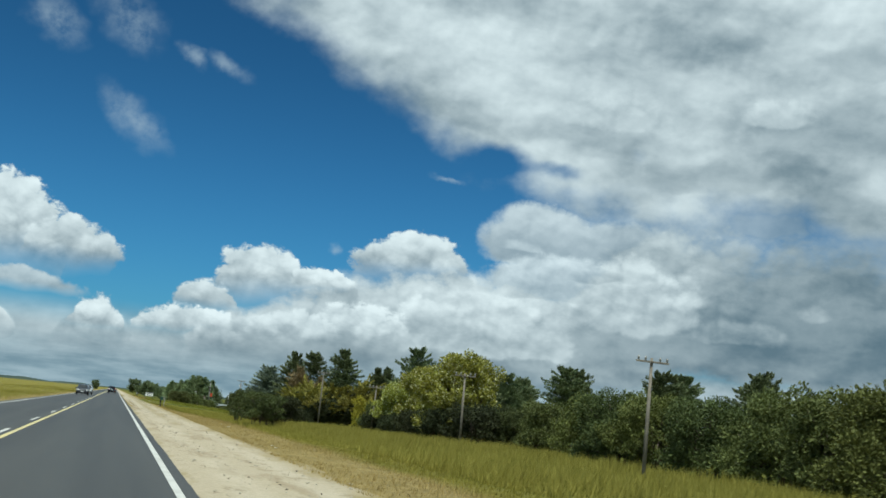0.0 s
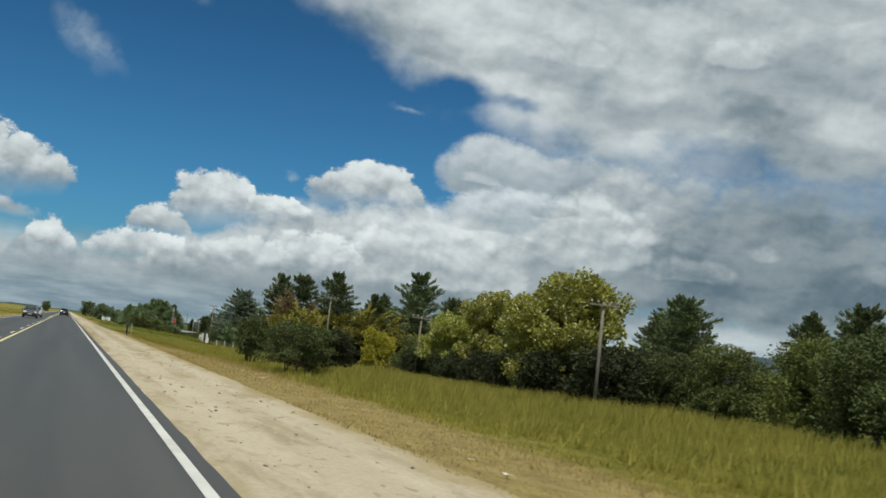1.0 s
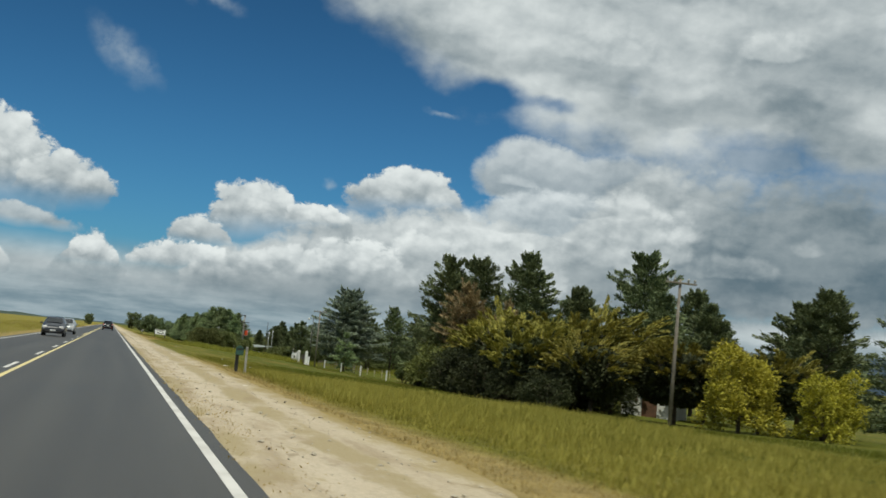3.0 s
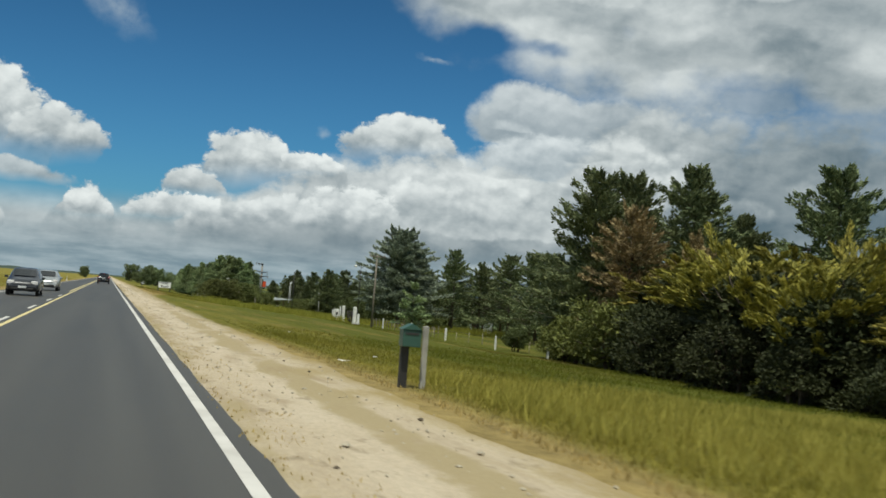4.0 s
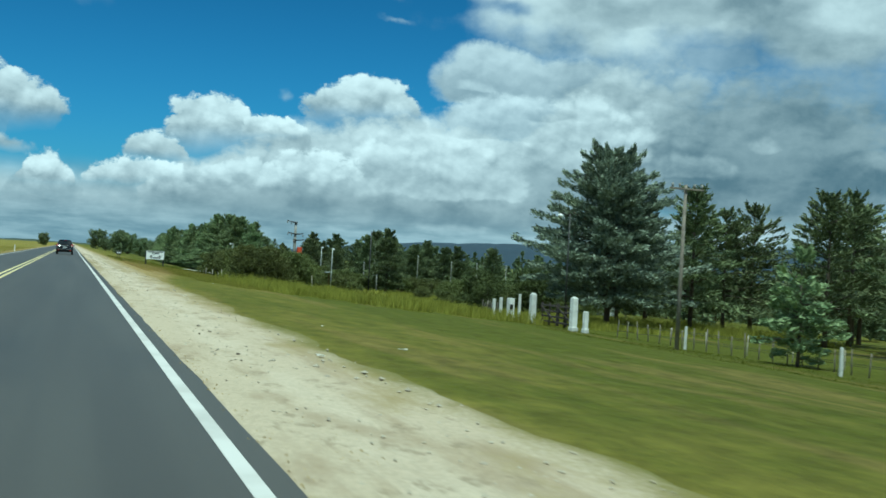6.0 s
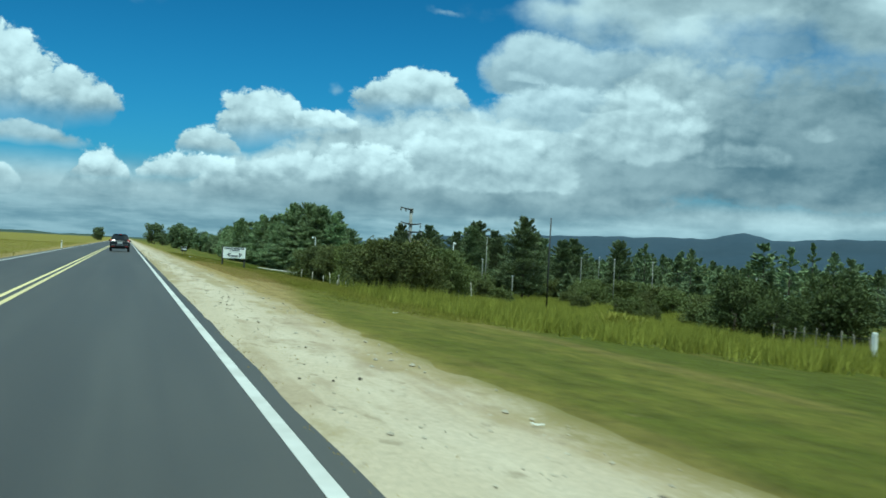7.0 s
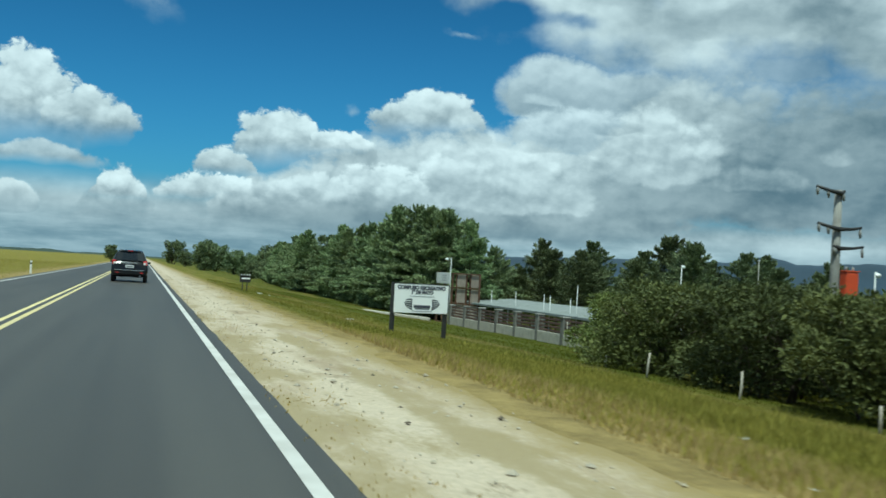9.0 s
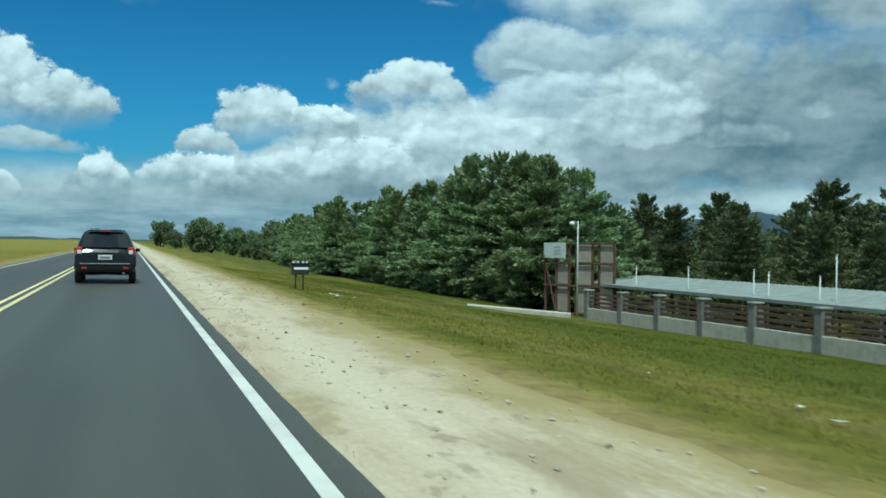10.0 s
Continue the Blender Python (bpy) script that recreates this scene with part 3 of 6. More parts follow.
    for b in ys:
        edge = np.interp(b, [20, 100, 180, 330], [4.9, 4.3, 4.0, 4.2]) + 0.35 * noise.noise((b * 0.22, 4.0, 0)) + 0.16 * noise.noise((b * 0.9, 9.0, 0))
        inner = 1.24
        for j in range(9):
            u = j / 8
            x = inner + (edge - inner) * u
            rut = -0.020 * math.exp(-((x - 2.2) / 0.28) ** 2) - 0.020 * math.exp(-((x - 3.5) / 0.28) ** 2)
            z = float(gz(x, b)) + 0.035 + rut + 0.012 * noise.noise((x * 2, b * 1.3, 0)) - (0.09 if j == 8 else 0.0) - (0.05 if j == 0 else 0)
            v.append((x, b, z))
    for r in range(len(ys) - 1):
        for j in range(8):
            a = r * 9 + j
            f.append((a, a + 1, a + 10, a + 9))
    me = mesh_from("gravel_shoulder", v, f, GRAVEL)
    for p in me.polygons:
        p.use_smooth = True
    tagged(new("gravel_shoulder", me), "pale beige gravel road shoulder with straw patches", "shoulder", kind="structure")


build_land()


def build_hills():
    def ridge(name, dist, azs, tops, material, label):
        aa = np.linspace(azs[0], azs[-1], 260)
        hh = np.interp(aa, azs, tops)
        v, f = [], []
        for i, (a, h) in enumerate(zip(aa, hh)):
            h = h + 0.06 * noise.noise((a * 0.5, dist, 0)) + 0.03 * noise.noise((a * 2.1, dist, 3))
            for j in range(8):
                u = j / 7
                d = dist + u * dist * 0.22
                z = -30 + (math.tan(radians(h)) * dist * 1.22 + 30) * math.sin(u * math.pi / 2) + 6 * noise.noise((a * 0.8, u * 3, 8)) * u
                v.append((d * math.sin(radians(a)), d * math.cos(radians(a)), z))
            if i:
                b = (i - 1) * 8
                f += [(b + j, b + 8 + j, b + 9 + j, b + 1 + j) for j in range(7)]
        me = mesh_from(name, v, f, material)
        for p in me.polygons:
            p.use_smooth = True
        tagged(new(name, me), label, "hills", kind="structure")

    # the blue of distance haze is mixed into the hill colour
    far = surface("hazed_wooded_hill", (0.024, 0.046, 0.074), (0.017, 0.035, 0.056), 0.004, 0.03, 1.0, bump=0.0)
    ridge("backdrop_hills", 3600, [9, 12, 15, 18, 21, 24, 27, 29, 30.8, 32.2, 34.5, 38, 46, 60], [0.1, 0.5, 0.85, 1.1, 1.2, 1.3, 1.36, 1.42, 1.78, 1.44, 1.6, 1.7, 1.8, 1.2], far, "distant wooded hills with blue haze in their colour")
    low = surface("far_field_trees", (0.035, 0.055, 0.035), (0.022, 0.038, 0.026), 0.01, 0.05, 1.0, bump=0.0)
    ridge("backdrop_plain", 4000, [-60, -30, -12, -5, 2, 9, 14], [0.1, 0.14, 0.10, 0.12, 0.05, 0.1, 0.3], low, "low dark line of distant plain")


build_hills()

# ---- trees and bushes ----
BUILT = {}


def bark_mesh(name, bm, material=None):
    me = bpy.data.meshes.new(name)
    bm.to_mesh(me)
    bm.free()
    me.materials.append(material or BARK)
    return me


def conifer_meshes(seed, height, reach, branches, per_branch, needles, clear=0.08, leaf=(0.34, 0.11), lean=0.75, bushy=0.0):
    """Trunk and layered crown of a conifer."""
    rng = np.random.default_rng(seed)
    bm = tube([(0, 0, -0.3), (0.03, 0, height * 0.4), (0.0, 0.04, height * 0.97)], [0.034 * height * 0.6, 0.022 * height * 0.6, 0.012], 7)
    h = clear + (1 - clear) * np.sort(rng.random(branches) ** 0.92)
    h[-8:] = np.linspace(0.93, 1.0, 8)
    az = np.arange(branches) * 2.39996 + rng.normal(0, 0.35, branches)
    full = reach * (1 - h) ** lean * rng.uniform(0.62, 1.22, branches) * (1 + 0.22 * np.sin(2 * az + seed))
    low = np.clip(h / 0.22, 0.55, 1)
    length = full * low + 0.18
    rise = np.interp(h, [0, 0.5, 0.85, 1.0], [-0.10, 0.12, 0.4, 1.6]) + rng.normal(0, 0.12, branches) + bushy * 0.4
    out = np.stack([np.cos(az), np.sin(az), np.zeros(branches)], 1)
    across = np.stack([-np.sin(az), np.cos(az), np.zeros(branches)], 1)
    way = unit(out + np.stack([np.zeros(branches), np.zeros(branches), rise], 1))
    for b in range(0, branches, 3):
        if length[b] > 0.5:
            p = np.array([0, 0, h[b] * height])
            tube([tuple(p), tuple(p + way[b] * length[b] * 0.8)], [0.02 + 0.012 * length[b], 0.006], 4, bm)
    count = np.maximum((per_branch * (0.35 + length / max(reach, 0.1))).astype(int), 6)
    idx = np.repeat(np.arange(branches), count)
    m = len(idx)
    s = rng.random(m) ** 0.6
    lat = rng.uniform(-1, 1, m)
    wide = (0.34 * (1 - s) + 0.09) * length[idx]
    pos = np.stack([np.zeros(m), np.zeros(m), h[idx] * height], 1) + way[idx] * (s * length[idx])[:, None] + across[idx] * (lat * wide)[:, None]
    pos[:, 2] += rng.normal(0, 0.05 + 0.05 * bushy, m) - 0.10 * s ** 2 * length[idx] * 0.3 + 0.013 * height * rng.normal(0, 0.35, m)
    d = way[idx] + across[idx] * (lat * 0.9)[:, None] + rng.normal(0, 0.42, (m, 3)) + (0, 0, 0.22)
    v, f = leaves(rng, pos, d, *leaf)
    return bark_mesh("trunk", bm), mesh_from("crown", v, f, needles)


def blob_meshes(seed, height, reach, blobs, count, material, leaf=(0.22, 0.13), stems=1, low=0.25, droop=0.0, tall=1.0, bark=None):
    """Trunk or stems with limbs, and a crown of leaf clumps with gaps."""
    rng = np.random.default_rng(seed)
    bm = bmesh.new()
    z0 = height * low
    centres, sizes = [], []
    for i in range(blobs):
        u = (i + 0.5) / blobs
        zz = z0 + (height - z0) * (0.10 + 0.80 * u ** 0.9)
        lim = reach * math.sqrt(max(1 - ((zz - z0 - (height - z0) * 0.38) / ((height - z0) * 0.70)) ** 2, 0.05))
        a = i * 2.4 + rng.uniform(-0.5, 0.5)
        r = lim * rng.uniform(0.25, 0.80)
        centres.append((r * math.cos(a), r * math.sin(a), zz))
        sizes.append(reach * rng.uniform(0.24, 0.46) * (15 / max(blobs, 15)) ** 0.4)
    for k in range(stems):
        a = k * math.tau / max(stems, 1) + rng.uniform(0, 1)
        foot = (0.10 * stems * math.cos(a) * 0.6, 0.10 * stems * math.sin(a) * 0.6, -0.2)
        top = (reach * 0.3 * math.cos(a) * (stems > 1), reach * 0.3 * math.sin(a) * (stems > 1), z0 + (height - z0) * 0.35)
        mid = tuple((p + q) / 2 + rng.uniform(-0.08, 0.08) for p, q in zip(foot, top))
        r0 = (0.022 * height + 0.02) * (0.55 if stems > 4 else 1)
        tube([foot, mid, top], [r0, r0 * 0.8, r0 * 0.5], 6, bm)
        for j, c in enumerate(centres):
            if j % stems == k:
                m2 = tuple(0.5 * (p + q) + rng.uniform(-0.1, 0.1) for p, q in zip(mid, c))
                tube([mid, m2, c], [r0 * 0.5, r0 * 0.3, 0.01], 4, bm)
    w = np.array(sizes) ** 2
    idx = rng.choice(blobs, count, p=w / w.sum())
    n = unit(rng.normal(size=(count, 3)))
    rad = np.array(sizes)[idx] * rng.uniform(0.45, 1.12, count) ** 0.7 * (1 + 0.25 * np.sin(5 * n[:, 0] + 3 * n[:, 2] + idx))
    pos = np.array(centres)[idx] + n * rad[:, None] * (1, 1, 0.8 * tall)
    pos[:, 2] = np.maximum(pos[:, 2], 0.05)
    d = n + rng.normal(0, 0.6, (count, 3)) + (0, 0, 0.25 - droop)
    v, f = leaves(rng, pos, d, *leaf)
    return bark_mesh("trunk", bm, bark), mesh_from("crown", v, f, material)


def golden_meshes(seed, height, reach, sprays, per):
    """A golden cypress: a crooked trunk, an underside with shade in its colour, and yellow plumes on top that sweep up
    and outward.
    """
    rng = np.random.default_rng(seed)
    bm = tube([(0, 0, -0.3), (0.08, 0.02, height * 0.16), (-0.05, 0.05, height * 0.34), (0.1, 0, height * 0.8)], [0.17, 0.13, 0.11, 0.03], 8)
    n = unit(rng.normal(size=(sprays, 3)) * (1, 1, 0.5) + (0, 0, 0.62))
    shape = 1 + 0.20 * np.sin(4 * n[:, :1] + 3 * n[:, 1:2] + seed)
    start = n * np.array([reach, reach, height * 0.40]) * rng.uniform(0.72, 1.04, (sprays, 1)) * shape + (0, 0, height * 0.52)
    start[:, 2] = np.maximum(start[:, 2], height * 0.36)
    way = unit(n * (1, 1, 0.2) + rng.normal(0, 0.16, (sprays, 3)) + (0.30, -0.05, 0.42))
    long = rng.uniform(0.6, 1.25, sprays) * reach * 0.42
    for k in range(0, sprays, 4):
        p = start[k]
        tube([(0, 0, height * 0.30), (p[0] * 0.5, p[1] * 0.5, height * 0.30 + (p[2] - height * 0.30) * 0.35), tuple(p)], [0.06, 0.035, 0.012], 5, bm)
    idx = np.repeat(np.arange(sprays), per)
    m = len(idx)
    s = rng.random(m)
    lat = rng.normal(0, 1, m) * (0.085 * (1 - s) + 0.025)
    cross = unit(np.cross(way[idx], rng.normal(0, 0.3, (m, 3)) + (0, 0, 1)))
    pos = start[idx] + way[idx] * (s * long[idx])[:, None] + cross * lat[:, None] + rng.normal(0, 0.025, (m, 3))
    pos[:, 2] += (0.10 * s - 0.26 * s ** 3) * long[idx]
    v, f = leaves(rng, pos, way[idx] + cross * np.sign(lat)[:, None] * 0.35 + rng.normal(0, 0.15, (m, 3)), 0.24, 0.060)
    gold = mesh_from("golden_foliage", v, f, GOLD)
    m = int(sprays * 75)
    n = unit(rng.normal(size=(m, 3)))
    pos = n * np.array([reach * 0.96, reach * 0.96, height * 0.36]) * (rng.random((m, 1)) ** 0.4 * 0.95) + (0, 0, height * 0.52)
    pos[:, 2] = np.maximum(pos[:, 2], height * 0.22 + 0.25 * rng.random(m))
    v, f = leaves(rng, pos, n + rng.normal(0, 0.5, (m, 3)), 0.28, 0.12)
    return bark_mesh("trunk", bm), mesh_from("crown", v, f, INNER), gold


def plant(name, key, maker, x, y, size=1.0, turn=0.0, label="", category="tree", group="", sink=0.0, flat=1.0):
    """One tree or bush: an Empty at its foot with trunk and crown; alike ones share meshes."""
    if key not in BUILT:
        BUILT[key] = maker()
    foot = Vector((x, y, float(gz(x, y)) - sink))
    ob = thing(name, Matrix.Translation(foot) @ pose(0, 0, 0, 0, 0, turn) @ Matrix.Diagonal((size * flat, size * flat, size, 1)), label, category, group)
    for nm, me in zip(("trunk", "crown", "golden_foliage"), BUILT[key]):
        child(nm, me, ob)
    return ob


def pine(kind, x, y, height, turn, label, group="", flat=1.0):
    return plant("pine_tree", "pine%d" % kind,
                 lambda: conifer_meshes(11 + kind, 8.0, (3.3, 3.0, 3.5)[kind % 3], 165, 130, PINE, (0.10, 0.14, 0.18)[kind % 3], (0.26, 0.075), (0.52, 0.44, 0.56)[kind % 3], 0.35),
                 x, y, height / 8.0, turn, label, "pine tree", group, flat=flat)


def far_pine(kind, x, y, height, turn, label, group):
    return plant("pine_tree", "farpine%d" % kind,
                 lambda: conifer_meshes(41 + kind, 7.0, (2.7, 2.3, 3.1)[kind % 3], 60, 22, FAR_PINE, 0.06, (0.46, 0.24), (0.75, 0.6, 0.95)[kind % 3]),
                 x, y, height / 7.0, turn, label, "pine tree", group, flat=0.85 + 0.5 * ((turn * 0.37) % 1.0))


def bush(kind, x, y, height, turn, label, group="", wide=1.0, material=None):
    return plant("bush", "bush%d" % kind,
                 lambda: blob_meshes(71 + kind, 2.0, 1.45, 22, 8200, material or OLIVE, (0.125, 0.056), 4, 0.16 if kind < 3 else 0.03, tall=0.85),
                 x, y, height / 2.0, turn, label, "bush", group, flat=wide)


rnd = random.Random(5)

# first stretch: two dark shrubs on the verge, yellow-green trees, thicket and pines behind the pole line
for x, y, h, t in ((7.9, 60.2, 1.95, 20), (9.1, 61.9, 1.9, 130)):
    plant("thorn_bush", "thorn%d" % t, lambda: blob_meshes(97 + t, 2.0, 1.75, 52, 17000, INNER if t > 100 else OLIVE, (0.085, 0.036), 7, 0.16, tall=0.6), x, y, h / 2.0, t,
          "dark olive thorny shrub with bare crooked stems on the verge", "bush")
bush(2, 7.7, 69.2, 1.95, 250, "dark olive rounded shrub beside the gravel shoulder", wide=0.68)
for x, y, h, t in ((20.6, 64.0, 5.7, 0), (21.4, 68.8, 4.7, 75), (21.6, 74.2, 5.2, 160), (20.4, 78.6, 3.9, 230)):
    plant("broadleaf_tree", "yellow%d" % (t % 2), lambda: blob_meshes(5 + t, 5.0, 2.7, 60, 30000, YELLOW_LEAF, (0.150, 0.085), 2, 0.0), x, y, h / 5.0, t,
          "yellow-green leafy tree with pale fluttering leaves", "tree", "yellow-green trees behind the verge")
for x, y, h, t in ((23.5, 12, 4.0, 0), (24.5, 18, 3.9, 40), (22.8, 23.6, 3.7, 50), (22.6, 27.4, 3.5, 100), (23.4, 31.2, 3.6, 150), (24.2, 35.5, 3.5, 210), (23.6, 39.6, 3.3, 260),
                   (23.0, 43.6, 3.3, 310), (23.2, 47.2, 3.5, 20), (23.8, 51.2, 3.2, 70), (22.6, 55.0, 2.8, 120), (22.4, 58.6, 2.4, 170), (20.4, 84.0, 2.4, 30), (22.2, 88.0, 2.6, 220)):
    plant("bush", "thicket%d" % (t % 3), lambda: blob_meshes(211 + t, 3.6, 2.7, 44, 24000, (SCRUB, BRIGHT_BUSH, OLIVE)[t % 3], (0.14, 0.062), 4, 0.02, tall=0.9), x, y, h / 3.6, t,
          "dense dark green tall bush in a roadside thicket", "bush", "roadside thicket")
for i, (x, y, h) in enumerate(((31, 30, 4.9), (33, 38, 5.0), (30, 46, 4.7), (34, 52, 5.4), (31, 58, 5.2), (36, 64, 5.6), (30, 70, 5.6), (34, 77, 6.0), (29, 84, 5.2), (33, 90, 6.0),
                              (37, 97, 6.2), (35, 102.5, 6.4), (35, 111, 6.5), (36, 119, 7.4), (34, 127.5, 6.8), (41, 106, 6.6), (43, 118, 7.0), (39, 88, 6.0), (41, 74, 6.2), (38, 133, 6.2), (40, 126.9, 7.6), (37, 139, 8.2), (46, 134, 6.6), (50, 139, 7.2), (43.5, 128.5, 6.2), (47, 123, 6.4))):
    pine(i % 3, x, y, h, i * 67, "dark green pine in the wood behind the verge", "roadside pine wood", 1.15)

# second stretch: tall pines, brownish conifer, golden cypresses
for i, (x, y, h, lab) in enumerate(((22.4, 143.2, 9.0, "tall dark green pine with layered boughs"), (25.4, 145.2, 9.3, "tall dark green pine with layered boughs"),
                                    (29.6, 146.2, 10.4, "tall pointed dark green pine"), (40.9, 149.2, 12.2, "tallest dark green pine of the group"),
                                    (45.0, 148.0, 9.6, "dark green pine beside a taller one"), (35.5, 150.5, 8.8, "dark green pine among taller ones"), (38, 154.6, 9.2, "dark green pine among taller ones"))):
    pine(i % 3, x, y, h, i * 80 + 10, lab, "tall pines by the garden", 0.95)
plant("conifer_tree", "rust", lambda: conifer_meshes(23, 7.0, 2.4, 120, 96, RUST, 0.03, (0.22, 0.075), 0.42, 0.4), 22.6, 139.6, 1.0, 15, "brownish green bushy conifer")
plant("conifer_tree", "rust", None, 25.2, 138.4, 0.86, 140, "brownish green bushy conifer")
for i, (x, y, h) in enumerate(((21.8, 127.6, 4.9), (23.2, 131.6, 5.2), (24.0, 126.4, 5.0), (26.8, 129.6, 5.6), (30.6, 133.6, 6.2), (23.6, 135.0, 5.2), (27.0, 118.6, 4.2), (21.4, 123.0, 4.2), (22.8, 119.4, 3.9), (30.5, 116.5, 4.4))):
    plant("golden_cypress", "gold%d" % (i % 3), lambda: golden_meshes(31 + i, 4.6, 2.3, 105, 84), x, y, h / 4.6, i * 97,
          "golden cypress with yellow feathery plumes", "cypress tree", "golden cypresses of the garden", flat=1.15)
plant("golden_shrub", "goldround", lambda: blob_meshes(91, 3.5, 1.9, 26, 12000, GOLD_ROUND, (0.15, 0.065), 2, 0.0), 25.2, 110.0, 1.02, 0, "rounded golden yellow shrub tree", "shrub")
plant("golden_shrub", "goldround", None, 27.8, 107.6, 0.80, 130, "smaller rounded golden shrub", "shrub")
# all but the fresh ones hold the trees' shade in their leaf colour
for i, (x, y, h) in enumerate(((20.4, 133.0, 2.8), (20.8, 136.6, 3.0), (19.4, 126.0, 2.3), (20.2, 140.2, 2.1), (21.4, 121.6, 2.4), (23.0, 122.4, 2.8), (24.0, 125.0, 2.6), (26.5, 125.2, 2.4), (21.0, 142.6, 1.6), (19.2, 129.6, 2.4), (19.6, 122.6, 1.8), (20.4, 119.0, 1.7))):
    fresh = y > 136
    bush(12 if fresh else 6 + i % 3, x, y, h, i * 51, "leafy green bush at the edge of the garden" if fresh else "bush under taller garden trees, shade in its dark leaf colour", "garden underplanting", 1.1, BRIGHT_BUSH if fresh else INNER)

# near-black leaves: the shade below the yellow-green crowns is painted into them
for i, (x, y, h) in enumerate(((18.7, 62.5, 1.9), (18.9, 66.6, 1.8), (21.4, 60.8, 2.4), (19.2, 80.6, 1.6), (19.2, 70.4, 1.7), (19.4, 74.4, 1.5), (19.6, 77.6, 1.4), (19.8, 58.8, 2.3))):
    bush(6 + i % 3, x, y, h, i * 47, "bush at the foot of yellow-green trees, shade in its leaf colour", "dark underwood", 1.15, INNER)

# park beyond the fence: plantation rows and the big blue-green conifer by the gate
plant("conifer_tree", "bigblue", lambda: conifer_meshes(3, 8.4, 4.4, 250, 270, BLUE_PINE, 0.12, (0.27, 0.075), 0.50, 0.3), 25.4, 190.2, 1.0, 40, "large blue-green cedar with broad layered boughs beside the gate")
plant("conifer_tree", "smallgreen", lambda: conifer_meshes(8, 3.0, 1.05, 60, 40, HEDGE, 0.06, (0.22, 0.08), 0.5), 20.9, 169.4, 1.12, 0, "small dense green conifer by the fence")
for i, (x, y, h) in enumerate(((31, 191.5, 7.3), (34.4, 193.6, 6.6), (37.2, 195, 7.2), (34.0, 184.5, 7.0), (37.8, 187.4, 7.5), (41.5, 191, 7.4), (33.0, 177.0, 6.9), (36.6, 180, 7.3), (40.6, 183.4, 7.6),
                              (31.6, 170.0, 6.6), (35.4, 172.2, 7.2), (39.4, 175.2, 7.4), (43.5, 179, 7.6), (33.8, 164.4, 6.8), (38.0, 167.2, 7.2), (42.2, 170, 7.4), (36.4, 159.6, 7.0), (40.6, 162, 7.4), (46, 173, 7.6), (30.4, 199.5, 6.2),
                              (34, 201.5, 6.6), (47, 186, 7.6), (29.4, 196.6, 6.0), (45.4, 196.2, 7.4), (38.2, 203, 6.8))):
    plant("pine_tree", "park%d" % (i % 3), lambda: conifer_meshes(61 + i, 7.0, 3.0, 90, 84, PINE, 0.18, (0.28, 0.08), 0.5, 0.3), x, y, h / 7.0, i * 71,
          "dark green park pine with a bare lower trunk", "pine tree", "pine plantation rows beyond the fence")
bush(2, 22.0, 151.6, 1.25, 0, "small dark bush beside the wire fence")
bush(1, 24.6, 205.4, 2.5, 70, "dark green bush by the gateposts", wide=0.95)
bush(5, 23.2, 200.6, 1.9, 10, "dark green bush by the gateposts", wide=0.9)
bush(3, 26.8, 202.0, 2.9, 200, "dark green bush by the gateposts", wide=0.9)
bush(4, 26.4, 209.0, 2.0, 170, "dark green bush by the gateposts")

# bright leafy clumps at the meadow's near edge


def leafy_clump(seed):
    rng = np.random.default_rng(seed)
    bm = tube([(0, 0, -0.1), (0.01, 0, 0.25)], [0.02, 0.012], 5)
    vs, fs = [], []
    for k in range(46):
        a, r = rng.uniform(0, math.tau), rng.uniform(0.0, 0.5)
        foot = np.array([r * math.cos(a), r * math.sin(a), 0.0])
        b, tall = rng.uniform(0, math.tau), rng.uniform(0.45, 0.95)
        out = np.array([math.cos(b), math.sin(b), 0.0])
        side = np.array([-math.sin(b), math.cos(b), 0.0]) * rng.uniform(0.03, 0.055)
        base = len(vs) * 8
        rows = []
        for u, w in ((0.0, 0.4), (0.4, 1.0), (0.75, 0.8), (1.0, 0.05)):
            p = foot + out * (0.45 * tall * u ** 1.8) + np.array([0, 0, tall * (u - 0.25 * u ** 2.5)])
            rows += [p - side * w, p + side * w]
        vs.append(np.array(rows))
        fs += [(base + j, base + j + 1, base + j + 3, base + j + 2) for j in (0, 2, 4)]
    return bark_mesh("stem", bm), mesh_from("leaves", np.concatenate(vs), fs, BLADE_TALL)


for i, (x, y, k) in enumerate(((14.6, 196.9, 0.95), (15.4, 198.2, 0.8), (16.2, 199.6, 1.0), (16.9, 200.2, 0.9), (17.6, 201.4, 0.8), (18.6, 202.8, 0.9), (19.3, 204.0, 0.75), (20.4, 205.8, 0.8), (11.9, 212.0, 0.8), (11.5, 214.6, 0.75), (11.2, 216.4, 0.7))):
    plant("leafy_clump", "clump%d" % (i % 2), lambda: leafy_clump(300 + i), x, y, k, i * 66, "bright yellow-green broad-bladed plant at the meadow edge", "plant", "leafy clumps at the meadow edge")

